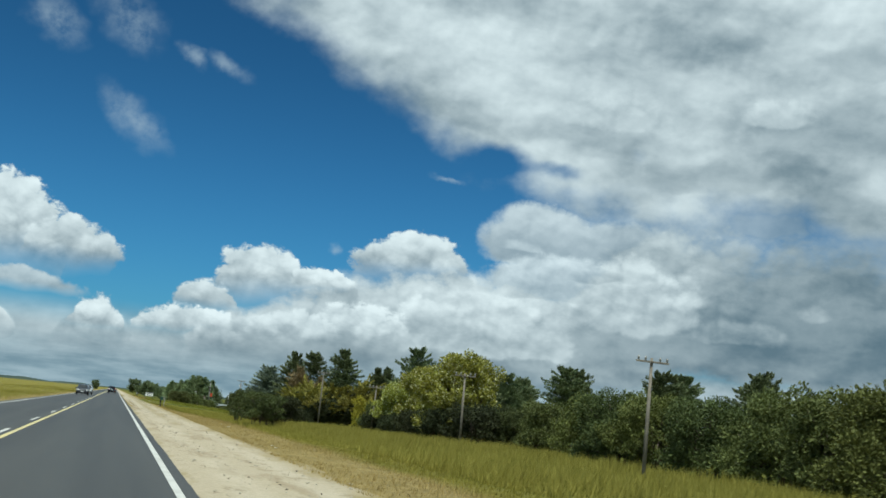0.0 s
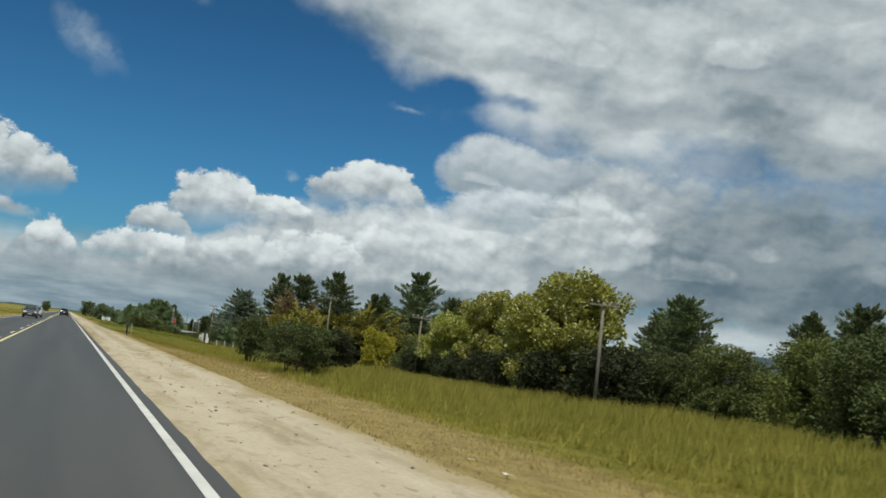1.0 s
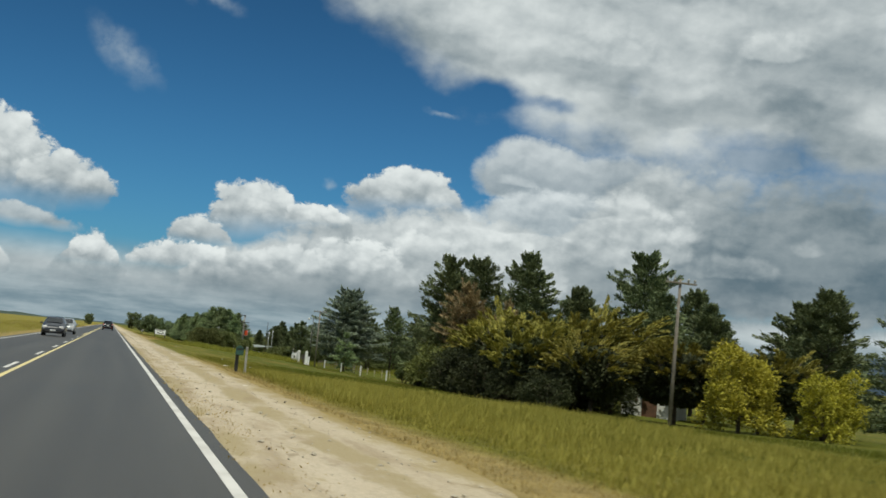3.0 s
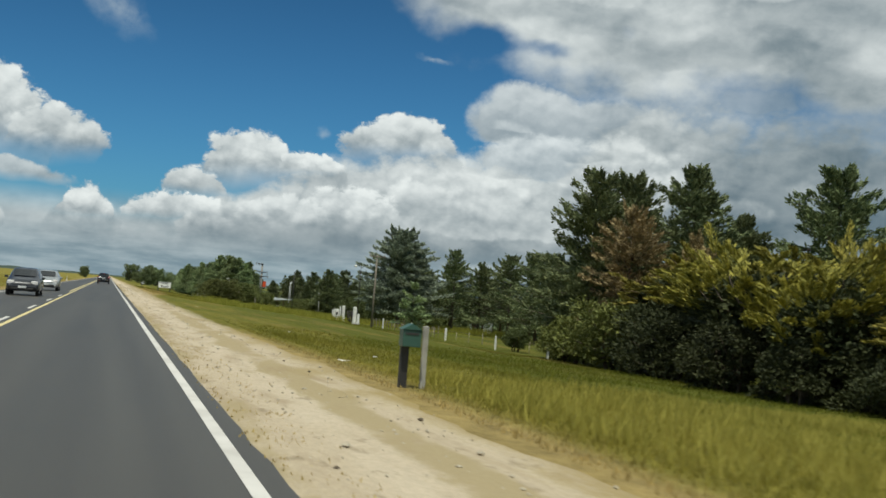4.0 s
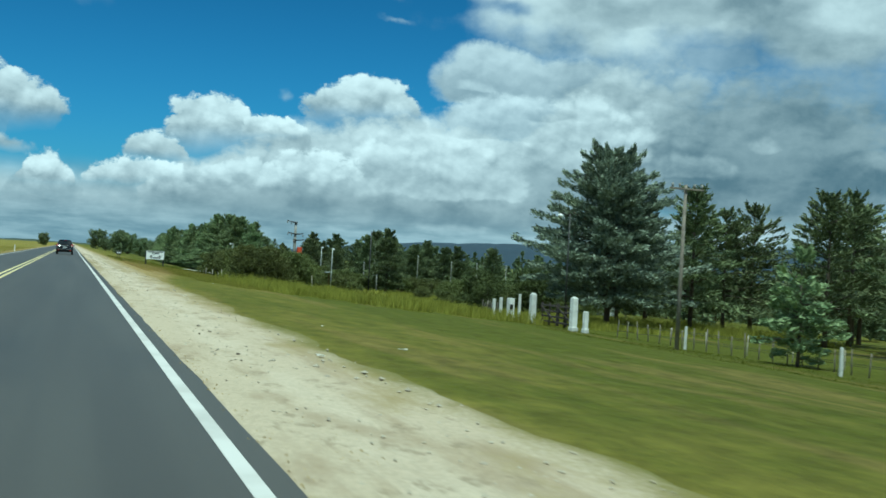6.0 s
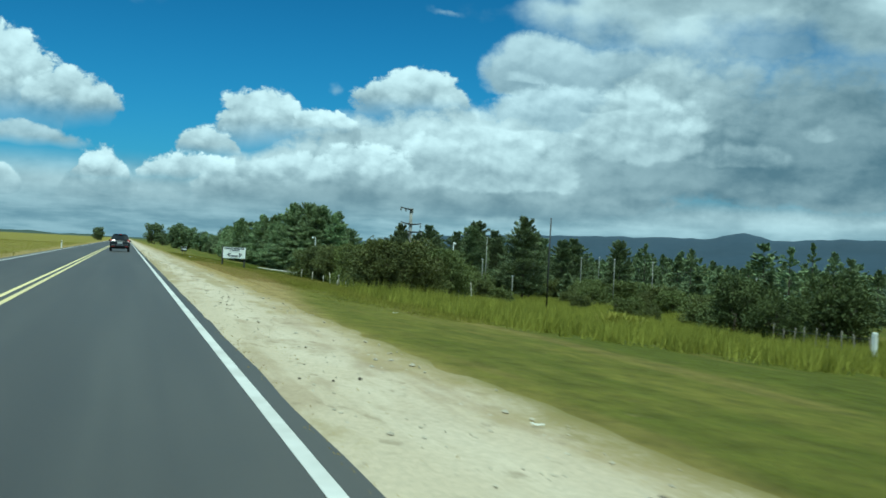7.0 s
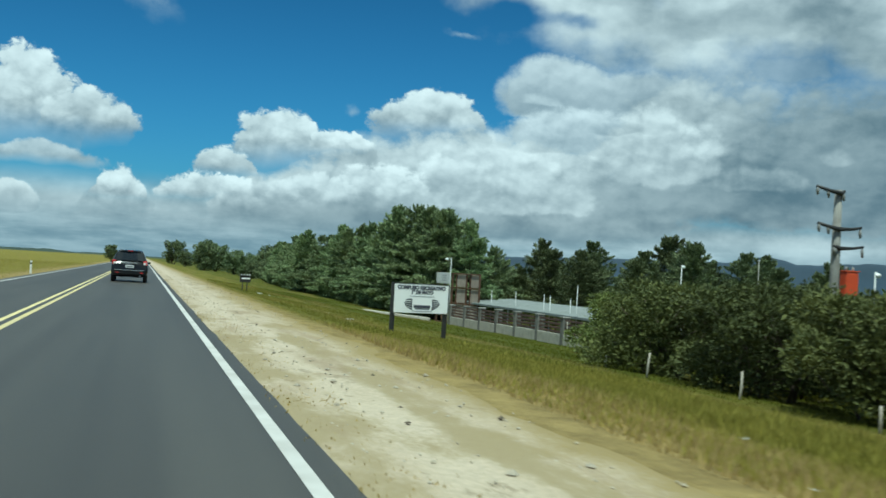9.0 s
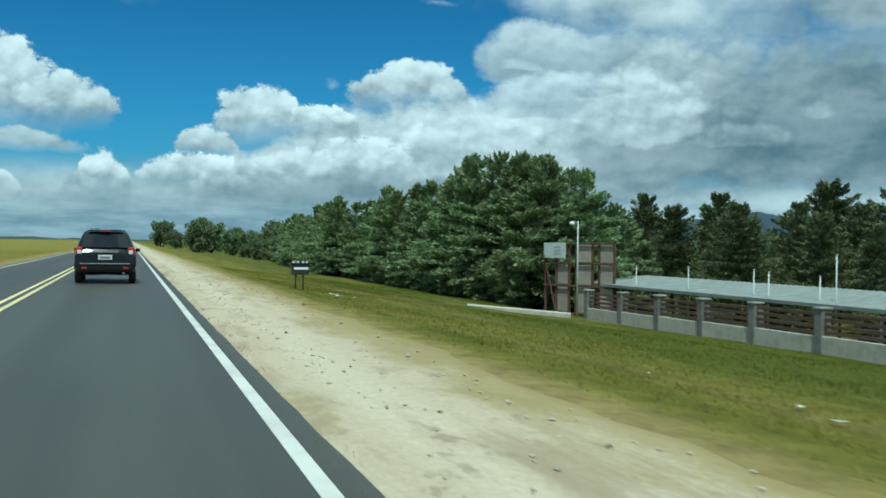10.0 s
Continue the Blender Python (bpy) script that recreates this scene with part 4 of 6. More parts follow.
# third stretch: scrub along the verge
for i, (x, y, h) in enumerate(((12.0, 213.8, 2.7), (12.9, 218.4, 2.5), (12.7, 222.6, 2.4), (13.4, 226.6, 2.6), (12.9, 230.8, 2.4), (13.2, 235.0, 2.5), (12.9, 239.2, 2.4), (14.4, 244.4, 2.2), (14.6, 216.8, 2.6),
                              (15.6, 225.0, 2.8), (15.8, 231.5, 2.8), (15.6, 238.0, 2.6), (12.9, 216.0, 2.2), (14.8, 220.6, 2.7), (17.4, 224.0, 2.0), (18.4, 231.0, 2.2), (19.0, 237.5, 2.2), (20.8, 248.5, 2.2))):
    plant("bush", "scrub%d" % (i % 4), lambda: blob_meshes(171 + i, 2.0, 1.75, 44, 22000, (SCRUB, OLIVE, SCRUB, BRIGHT_BUSH)[i % 4], (0.085, 0.04), 5, 0.02 if i % 4 else 0.12, tall=0.8), x, y, h / 2.0, i * 77,
          "olive green scrub bush with thin stems on the verge", "bush", "scrub row along the verge", flat=1.1)
# the last eight are added bushes that stand for tree shade behind the pavilion
for i, (x, y, h) in enumerate(((24, 238, 1.6), (27.5, 246, 1.7), (31, 252, 1.6), (35, 258, 1.8), (22, 228, 1.2), (38, 250, 1.7), (43, 262, 2.0), (33, 243, 1.2), (30, 234, 1.1), (47, 256, 1.8), (20.5, 246, 1.8), (28, 220, 0.9), (36, 236, 1.0), (40, 240, 1.9), (44, 248, 2.2), (41, 257, 2.1), (46, 268, 2.4), (39, 268, 2.2), (33, 266, 2.0), (50, 262, 2.4), (36, 277, 2.2), (45, 279, 2.4), (52, 272, 2.6), (29, 274, 1.8), (28, 214, 1.5), (31, 219, 1.6), (34, 224, 1.7), (29.5, 226, 1.3), (37, 230, 1.8), (33, 211, 1.6), (36.5, 216, 1.8), (40, 222, 1.9), (28, 262, 1.9), (28.6, 269, 2.1), (28.2, 280, 2.0), (28.0, 287, 2.2), (27.6, 254, 1.8), (31, 259, 2.0), (31.5, 271, 2.3), (31, 283, 2.2))):
    bush(9 + i % 3, x, y, h, i * 63, "low olive scrub bush in the meadow", "scrub in the meadow", 1.3, SCRUB)
for i, (x, y, h) in enumerate(((29.4, 243.8, 6.3), (38.6, 285, 7.2), (31.4, 289, 6.0), (34, 293, 6.0), (43, 297.4, 8.2), (38, 302, 7.4), (36, 309, 7.4), (41, 291, 6.6), (46, 287, 6.8), (50, 294, 7.4), (33.4, 300, 6.2), (47.5, 303, 7.6), (29.6, 297, 4.6), (34.5, 286, 5.6), (40, 296, 6.8), (44, 292, 6.4), (49, 283, 6.6), (53, 289, 7.2), (30.5, 304, 5.0), (55, 280, 7.0), (52, 300, 7.8), (33, 280, 4.8), (44.5, 283.5, 6.0))):
    pine(i % 3, x, y, h, i * 59, "dark green pine behind the pavilion fence", "pines behind the pavilion", 1.05)

# dense cypress hedge that closes in on the road
for i in range(30):
    u = i / 29
    y = 293.5 + u * 58
    x = 21.5 - 5.6 * min(u * 2.2, 1) + rnd.uniform(-0.5, 0.5)
    top = np.interp(u, [0, 0.1, 0.25, 0.5, 1.0], [7.9, 8.3, 6.6, 5.4, 4.5]) + rnd.uniform(-0.35, 0.35)
    plant("hedge_cypress", "hedge%d" % (i % 3), lambda: conifer_meshes(81 + i, 6.0, 2.8, 150, 150, HEDGE, 0.02, (0.25, 0.058), 0.72, 0.05), x, y, top / 6.0, i * 83,
          "dense dark green cypress in a tall hedge", "cypress tree", "tall cypress hedge")
for i in range(9):
    plant("hedge_cypress", "hedge%d" % (i % 3), None, 24.0 + rnd.uniform(-1, 1.5), 298 + i * 4.6, (7.6 - 0.3 * i) / 6.0, i * 41, "dense dark green cypress in a tall hedge", "cypress tree", "tall cypress hedge")

for i, (x, y, h) in enumerate(((23.6, 291.6, 7.4), (25.8, 292.6, 5.8), (22.6, 294.6, 8.3), (24.8, 296.4, 7.8))):
    plant("hedge_cypress", "hedge%d" % (i % 3), None, x, y, h / 6.0, 20 + i * 110, "dense dark green cypress behind the entrance gate", "cypress tree", "tall cypress hedge")

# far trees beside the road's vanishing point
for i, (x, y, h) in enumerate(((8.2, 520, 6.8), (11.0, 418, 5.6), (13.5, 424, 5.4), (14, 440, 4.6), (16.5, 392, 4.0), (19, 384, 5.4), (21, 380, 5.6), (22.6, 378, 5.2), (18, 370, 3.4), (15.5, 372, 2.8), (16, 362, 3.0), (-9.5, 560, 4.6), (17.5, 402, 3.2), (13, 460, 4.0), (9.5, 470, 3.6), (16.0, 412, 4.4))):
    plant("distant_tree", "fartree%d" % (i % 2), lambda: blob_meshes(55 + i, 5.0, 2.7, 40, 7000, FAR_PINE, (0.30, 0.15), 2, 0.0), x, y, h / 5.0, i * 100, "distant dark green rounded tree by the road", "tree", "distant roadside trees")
wood = random.Random(8)
spots = sorted(((wood.uniform(46, 175), wood.uniform(222, 500), wood.uniform(4.2, 7.8)) for i in range(360)), key=lambda q: q[0] + abs(q[1] - 260) * 0.6)
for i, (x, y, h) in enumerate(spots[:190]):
    far_pine(i % 3, x * (0.75 + y / 900), y, h, i * 40, "pine in a distant plantation, its green lightened for haze", "distant pine plantation")


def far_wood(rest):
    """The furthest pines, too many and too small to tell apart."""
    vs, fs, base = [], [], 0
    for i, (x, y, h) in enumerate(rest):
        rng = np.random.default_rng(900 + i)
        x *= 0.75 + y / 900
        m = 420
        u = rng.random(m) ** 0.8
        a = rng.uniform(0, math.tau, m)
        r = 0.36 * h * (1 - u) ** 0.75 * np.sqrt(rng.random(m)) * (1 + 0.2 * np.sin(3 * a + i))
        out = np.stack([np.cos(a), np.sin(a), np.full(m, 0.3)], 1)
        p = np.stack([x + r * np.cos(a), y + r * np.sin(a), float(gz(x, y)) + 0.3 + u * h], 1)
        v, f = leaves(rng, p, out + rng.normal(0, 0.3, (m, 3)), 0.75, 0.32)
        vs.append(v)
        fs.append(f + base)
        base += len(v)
    tagged(new("far_pine_wood", mesh_from("far_pine_wood", np.concatenate(vs), np.concatenate(fs), FAR_PINE)), "far pine wood before the hills, its green lightened for haze", "woods", kind="stuff")


far_wood(spots[190:] + [(wood.uniform(44, 120), wood.uniform(212, 330), wood.uniform(1.8, 3.6)) for i in range(170)])


# ---- grass ----
def grass(name, count, xr, yr, tall, material, label, seed, clumps=0, keep=None):
    rng = np.random.default_rng(seed)
    if clumps:
        cx, cy = rng.uniform(*xr, clumps), rng.uniform(*yr, clumps)
        k = rng.integers(0, clumps, count)
        x, y = cx[k] + rng.normal(0, 0.16, count), cy[k] + rng.normal(0, 0.16, count)
    else:
        x, y = rng.uniform(*xr, count), rng.uniform(*yr, count)
    if keep is not None:
        ok = keep(x, y, rng.random(count))
        x, y = x[ok], y[ok]
    m = len(x)
    z = np.where((x > 1.3) & (x < 4.4), gz(x, y) + 0.02, land_z(x, y) - 0.015)
    swell = 0.8 + 0.22 * np.sin(x * 1.7 + 2.1 * np.sin(y * 0.61)) * np.sin(y * 0.83 + x) + 0.22 * np.sin(x * 0.53 + y * 0.29 + 1.7 * np.sin(y * 0.13 + x * 0.4))
    h = rng.uniform(0.5, 1.25, m) * tall * swell * (np.interp(y, [128, 150, 196, 212, 240, 252], [1.0, 0.42, 0.42, 0.9, 0.8, 0.5]) if tall < 0.4 else 1.0)
    a = rng.uniform(0, math.tau, m)
    w = rng.uniform(0.006, 0.016, m) * (1 + tall)
    side = np.stack([np.cos(a), np.sin(a), np.zeros(m)], 1) * w[:, None]
    bend = np.stack([rng.normal(0.12, 0.28, m), rng.normal(0, 0.28, m), np.ones(m)], 1) * h[:, None]
    p = np.stack([x, y, z], 1)
    v = np.stack([p - side, p + side, p + bend], 1).reshape(-1, 3)
    tagged(new(name, mesh_from(name, v, np.arange(m * 3).reshape(-1, 3), material)), label, "grass", kind="stuff")


grass("dry_grass", 90000, (4.2, 7.0), (8, 290), 0.08, TURF_BLADE, "short dry straw-coloured grass on the verge", 1, 0, lambda x, y, r: (y < 125 + 15 * r) | (y > 194 + 10 * r))
grass("straw_grass", 60000, (4.2, 10.0), (208, 243), 0.20, TURF_BLADE, "standing dry golden straw on the verge", 11, 0, lambda x, y, r: r < np.interp(y, [208, 220, 232, 243], [0.2, 1.0, 1.0, 0.1]) * np.interp(x, [4.2, 5.0, 8.0, 10.0], [0.4, 1, 1, 0.2]))
grass("straw_grass", 60000, (4.3, 10.0), (210, 243), 0.18, BLADE_SEED, "standing dry golden straw on the verge", 9, 0, lambda x, y, r: r < np.interp(y, [210, 222, 232, 243], [0.2, 1.0, 1.0, 0.1]) * np.interp(x, [4.2, 5.0, 8.5, 10.5], [0.3, 1, 1, 0.3]))
grass("verge_grass", 400000, (4.8, 21.0), (18, 300), 0.14, TURF_BLADE, "rough green and yellow grass on the verge", 2, 0, lambda x, y, r: (x + r * 0.9 > np.interp(y, [50, 95, 110], [7.2, 5.6, 5.0])) & ((y < 128 + 12 * r) | (y > 191 + 8 * r) | (x > 17)) & ((y < 274.5) | (y > 289.5) | (x < 12.4)))
grass("seed_grass", 110000, (5.2, 16.0), (40, 116), 0.26, BLADE_SEED, "thin yellow seeding grass among greener blades", 8, 5200, lambda x, y, r: x + r > np.interp(y, [50, 95, 110], [7.8, 6.2, 5.6]))
grass("tall_grass", 70000, (8.5, 22.0), (20, 84), 0.46, BLADE_SEED, "tall waving ripe yellow grass", 3, 5200)
grass("tall_grass", 190000, (8.4, 36.0), (185, 250), 0.56, BLADE_TALL, "tall fresh green meadow grass", 4, 6500, lambda x, y, r: np.where(y < 214, x + 1.4 * r > np.interp(y, [185, 190, 212, 214], [14.0, 9.8, 9.8, 11.5]), x > 16.5))
grass("rough_grass", 60000, (6.0, 12.5), (191, 216), 0.24, BLADE_TALL, "rough green grass below the mown verge", 12, 0, lambda x, y, r: x > 6.4 + 2.2 * r)
grass("shoulder_straw", 9000, (1.44, 1.9), (78, 290), 0.035, TURF_BLADE, "short dry weeds at the asphalt edge", 5, 2400)
grass("left_grass", 40000, (-22, -6.4), (40, 380), 0.22, BLADE_GREEN, "rough dry and green grass beside the road", 7)

# ---- vehicles ----


def paint(name, base, rough=0.35, metal=0.2, coat=0.6):
    return surface(name, base, tuple(c * 0.8 for c in base), 2.0, 80, rough, metal, 0.01, coat=coat, spread=0.0)


BLACK_PAINT = paint("black_car_paint", (0.005, 0.005, 0.006), 0.16, 0.0, 0.0)
SILVER_PAINT = paint("silver_car_paint", (0.42, 0.44, 0.45), 0.3, 0.6)
NAVY_PAINT = paint("dark_blue_car_paint", (0.015, 0.018, 0.026))
GLASS_DARK = surface("tinted_car_glass", (0.010, 0.012, 0.013), (0.014, 0.016, 0.017), 2, 60, 0.06, 0.0, 0.0, coat=0.5, spread=0.0)
RUBBER = surface("tyre_rubber", (0.016, 0.016, 0.016), (0.028, 0.027, 0.025), 8, 60, 0.85, bump=0.2)
ALLOY = surface("wheel_alloy", (0.40, 0.40, 0.41), (0.28, 0.28, 0.29), 6, 60, 0.35, 0.9, bump=0.02)
CHROME = surface("chrome_trim", (0.75, 0.75, 0.76), (0.62, 0.62, 0.63), 6, 60, 0.12, 1.0, bump=0.0)
RED_LENS = surface("red_lamp_lens", (0.48, 0.020, 0.016), (0.34, 0.014, 0.012), 9, 60, 0.2, bump=0.02, coat=0.6, spread=0.0)
CLEAR_LENS = surface("clear_lamp_lens", (0.78, 0.76, 0.74), (0.60, 0.58, 0.58), 9, 60, 0.15, bump=0.02, coat=0.6, spread=0.0)
TRIM_BLACK = surface("black_plastic_trim", (0.020, 0.020, 0.021), (0.030, 0.029, 0.028), 8, 80, 0.6, bump=0.08)
PLATE = surface("plate_white", (0.62, 0.63, 0.62), (0.5, 0.5, 0.5), 9, 60, 0.4, bump=0.0)
GREY_BAR = surface("plate_grey_bar", (0.16, 0.16, 0.17), (0.12, 0.12, 0.13), 9, 60, 0.5, bump=0.0)


def mirrored(points):
    return points + [(-x, z) for x, z in points[-2:0:-1]]


def body_shell(stations):
    bm = bmesh.new()
    rings = []
    for y, zb, belt, top, wl, wt in stations:
        half = [(0, zb), (wl * 0.86, zb), (wl * 0.985, zb + 0.10), (wl, zb + (belt - zb) * 0.55), (wl * 0.97, belt),
                (wt, top - 0.07), (wt * 0.84, top - 0.012), (0, top)]
        rings.append([bm.verts.new((x, y, z)) for x, z in mirrored(half)])
    k = len(rings[0])
    for a, b in zip(rings, rings[1:]):
        for j in range(k):
            bm.faces.new((a[j], a[(j + 1) % k], b[(j + 1) % k], b[j]))
    bm.faces.new(rings[0])
    bm.faces.new(rings[-1][::-1])
    bmesh.ops.recalc_face_normals(bm, faces=bm.faces)
    bmesh.ops.subdivide_edges(bm, edges=bm.edges, cuts=1, smooth=0.35, use_grid_fill=True)
    for f in bm.faces:
        f.smooth = True
    return bm


def panel(quads, thick=0.012):
    """A thin shell from rows of points."""
    bm = bmesh.new()
    rows = [[bm.verts.new(p) for p in r] for r in quads]
    for a, b in zip(rows, rows[1:]):
        for j in range(len(a) - 1):
            bm.faces.new((a[j], a[j + 1], b[j + 1], b[j]))
    bmesh.ops.recalc_face_normals(bm, faces=bm.faces)
    bmesh.ops.solidify(bm, geom=bm.faces[:], thickness=thick)
    return bm


def lathe_x(profile, sides=28):
    bm = bmesh.new()
    rings = [[bm.verts.new((x, r * math.cos(a * math.tau / sides), r * math.sin(a * math.tau / sides))) for a in range(sides)] for x, r in profile]
    for a, b in zip(rings, rings[1:]):
        for j in range(sides):
            f = bm.faces.new((a[j], a[(j + 1) % sides], b[(j + 1) % sides], b[j]))
            f.smooth = True
    bm.faces.new(rings[0])
    bm.faces.new(rings[-1][::-1])
    bmesh.ops.recalc_face_normals(bm, faces=bm.faces)
    return bm


def wheels(car, track, base, radius, wide=0.22):
    for sx in (-1, 1):
        for y in base:
            w = wide / 2
            tyre = part("wheel", lathe_x([(-w, radius * 0.62), (-w, radius * 0.92), (-w * 0.7, radius), (w * 0.7, radius), (w, radius * 0.92), (w, radius * 0.62)]), RUBBER, car, "black tyre")
            tyre.location = (sx * track, y, radius)
            bm = lathe_x([(w * 0.2, radius * 0.60), (w * 0.8, radius * 0.61), (w * 0.55, radius * 0.5), (w * 0.75, radius * 0.12), (w * 0.8, 0.02)], 20)
            for k in range(5):
                box((0.05, 0.05, radius * 0.52), (w * 0.82, 0, radius * 0.32), 0.012, bm).verts.ensure_lookup_table()
                bmesh.ops.rotate(bm, verts=bm.verts[:], cent=(0, 0, 0), matrix=Matrix.Rotation(math.tau / 5, 3, "X"))
            rim = part("rim", bm, ALLOY, tyre, "silver alloy rim")
            rim.rotation_euler.z = 0 if sx > 0 else math.pi


def glass_set(car, st, i0, i1, screen, rear, wide_rear=None):
    """Side windows between stations i0 and i1, windscreen and rear window from pairs of stations."""
    for sx in (-1, 1):
        cuts = [i0 + (i1 - i0) * k / 8 for k in range(9)]

        def lerp(u):
            a = min(int(u), len(st) - 2)
            return [p + (q - p) * (u - a) for p, q in zip(st[a], st[a + 1])]

        for k0, k1 in ((0, 3.85), (4.15, 8)):
            rows = []
            for t in (0.14, 0.5, 0.90):
                r = []
                for m in range(5):
                    u = i0 + (i1 - i0) * (k0 + (k1 - k0) * m / 4) / 8
                    y, zb, belt, top, wl, wt = lerp(u)
                    r.append((sx * (wl * 0.97 + (wt - wl * 0.97) * t + 0.010), y, belt + (top - 0.07 - belt) * t))
                rows.append(r)
            part("side_window", panel(rows), GLASS_DARK, car, "tinted side glass")
    for (a, b, lo, hi), nm in ((screen, "windscreen"), (rear, "rear_window")):
        A, B = st[a], st[b]
        rows = []
        for t in (lo, (lo + hi) / 2, hi):
            y, top, wt = A[0] + (B[0] - A[0]) * t, A[3] + (B[3] - A[3]) * t, A[5] + (B[5] - A[5]) * t
            s = -1 if nm == "rear_window" else 1
            rows.append([(wt * q, y + s * 0.045, top + (0.020 if abs(q) > 0.7 else 0.030)) for q in ((-0.83, -0.45, 0, 0.45, 0.83) if wide_rear is None or s > 0 else (-wide_rear, -0.5, 0, 0.5, wide_rear))])
        part(nm, panel(rows), GLASS_DARK, car, "dark tinted glass")


def suv():
    st = [(-2.26, 0.44, 0.60, 0.72, 0.84, 0.80), (-2.22, 0.38, 0.82, 0.96, 0.90, 0.84), (-2.13, 0.34, 0.94, 1.08, 0.925, 0.82), (-1.84, 0.30, 1.02, 1.62, 0.93, 0.665),
          (-1.5, 0.27, 1.02, 1.685, 0.93, 0.65), (0.1, 0.26, 1.0, 1.705, 0.93, 0.65), (0.62, 0.26, 0.99, 1.63, 0.93, 0.66), (1.18, 0.27, 0.98, 1.13, 0.93, 0.74), (1.95, 0.30, 0.86, 0.98, 0.91, 0.74),
          (2.2, 0.36, 0.70, 0.84, 0.86, 0.72), (2.28, 0.44, 0.55, 0.64, 0.78, 0.66)]
    car = thing("suv_car", pose(-0.64, 275.6, -0.012), "black five-door suv driving ahead on the asphalt lane", "car")
    part("body", body_shell(st), BLACK_PAINT, car, "glossy black bodywork")
    glass_set(car, st, 3.1, 6.4, (7, 6, 0.1, 0.86), (2, 3, 0.06, 0.93), 0.91)
    wheels(car, 0.82, (-1.36, 1.34), 0.35)
    part("bumper", box((1.72, 0.20, 0.26), (0, -2.22, 0.53), 0.05), BLACK_PAINT, car)
    part("bumper_strip", box((1.5, 0.03, 0.035), (0, -2.335, 0.635), 0.008), CHROME, car, "thin bright bumper strip")
    part("front_bumper", box((1.66, 0.16, 0.26), (0, 2.22, 0.5), 0.05), TRIM_BLACK, car)
    part("tailgate_trim", box((0.78, 0.035, 0.055), (0, -2.235, 1.00), 0.012), CHROME, car, "chrome strip on the tailgate")
    plate = part("plate", box((0.42, 0.02, 0.15), (0, -2.262, 0.83), 0.006), PLATE, car, "white rear plate")
    part("bar", box((0.30, 0.006, 0.06), (0, -2.275, 0.825)), GREY_BAR, plate)
    part("spoiler", box((1.04, 0.20, 0.03), (0, -1.90, 1.668), 0.014), BLACK_PAINT, car)
    part("brake_light", box((0.30, 0.02, 0.03), (0, -2.008, 1.645), 0.004), RED_LENS, car)
    part("wiper", tube([(0.05, -2.165, 1.13), (0.36, -2.13, 1.20)], [0.012, 0.008], 5), TRIM_BLACK, car)
    part("exhaust_pipe", tube([(0.55, -2.36, 0.33), (0.55, -2.0, 0.33)], [0.03, 0.03], 10), CHROME, car)
    for sx in (-1, 1):
        lamp = part("tail_light", box((0.22, 0.20, 0.27), (sx * 0.785, -2.10, 1.015), 0.045), RED_LENS, car, "red tail light cluster")
        part("reversing_lens", box((0.13, 0.03, 0.12), (sx * 0.765, -2.208, 0.99), 0.012), CLEAR_LENS, lamp, "clear lower lens")
        part("reflector", box((0.16, 0.02, 0.05), (sx * 0.62, -2.325, 0.50), 0.006), RED_LENS, car)
        part("mirror", box((0.15, 0.09, 0.12), (sx * 1.0, 0.86, 1.04), 0.03), BLACK_PAINT, car)
        part("headlight", box((0.30, 0.16, 0.18), (sx * 0.68, 2.12, 0.72), 0.03), CLEAR_LENS, car)


def hatchback(x, y, body, label, pick):
    st = [(-1.98, 0.40, 0.60, 0.74, 0.74, 0.70), (-1.92, 0.34, 0.82, 1.0, 0.80, 0.72), (-1.72, 0.28, 0.92, 1.32, 0.83, 0.62), (-1.3, 0.24, 0.92, 1.43, 0.84, 0.59), (0.0, 0.22, 0.90, 1.46, 0.84, 0.59),
          (0.42, 0.22, 0.89, 1.38, 0.84, 0.60), (1.12, 0.24, 0.86, 0.98, 0.83, 0.68), (1.7, 0.28, 0.74, 0.84, 0.80, 0.66), (1.92, 0.33, 0.60, 0.70, 0.74, 0.60), (1.99, 0.40, 0.50, 0.56, 0.66, 0.54)]
    car = thing("hatchback_car", pose(x, y, -0.012, 0, 0, 180), label, "car")
    part("body", body_shell(st), body, car)
    glass_set(car, st, 2.2, 5.5, (6, 5, 0.08, 0.9), (1, 2, 0.25, 0.92))
    wheels(car, 0.73, (-1.22, 1.22), 0.30, 0.19)
    part("grille", box((0.9, 0.06, 0.10), (0, 1.955, 0.56), 0.02), TRIM_BLACK, car)
    part("air_intake", box((1.1, 0.06, 0.11), (0, 1.97, 0.36), 0.02), TRIM_BLACK, car)
    part("bumper", box((1.42, 0.14, 0.12), (0, 1.93, 0.46), 0.03), body, car)
    part("plate", box((0.40, 0.015, 0.12), (0, 2.012, 0.455), 0.004), PLATE, car)
    for sx in (-1, 1):
        part("headlight", box((0.34, 0.36, 0.20), (sx * 0.58, 1.76, 0.68), 0.05), CLEAR_LENS, car, "clear headlight")
        part("tail_light", box((0.14, 0.12, 0.30), (sx * 0.70, -1.86, 0.86), 0.03), RED_LENS, car)
        part("mirror", box((0.18, 0.09, 0.12), (sx * 0.92, 0.62, 0.95), 0.025), body, car)
        if pick:
            part("fog_lamp", box((0.12, 0.04, 0.08), (sx * 0.62, 1.97, 0.38), 0.02), CLEAR_LENS, car)


suv()
hatchback(-4.15, 157.0, NAVY_PAINT, "dark blue hatchback coming along the opposite lane", False)
hatchback(-4.05, 177.2, SILVER_PAINT, "silver hatchback coming along the opposite lane", True)

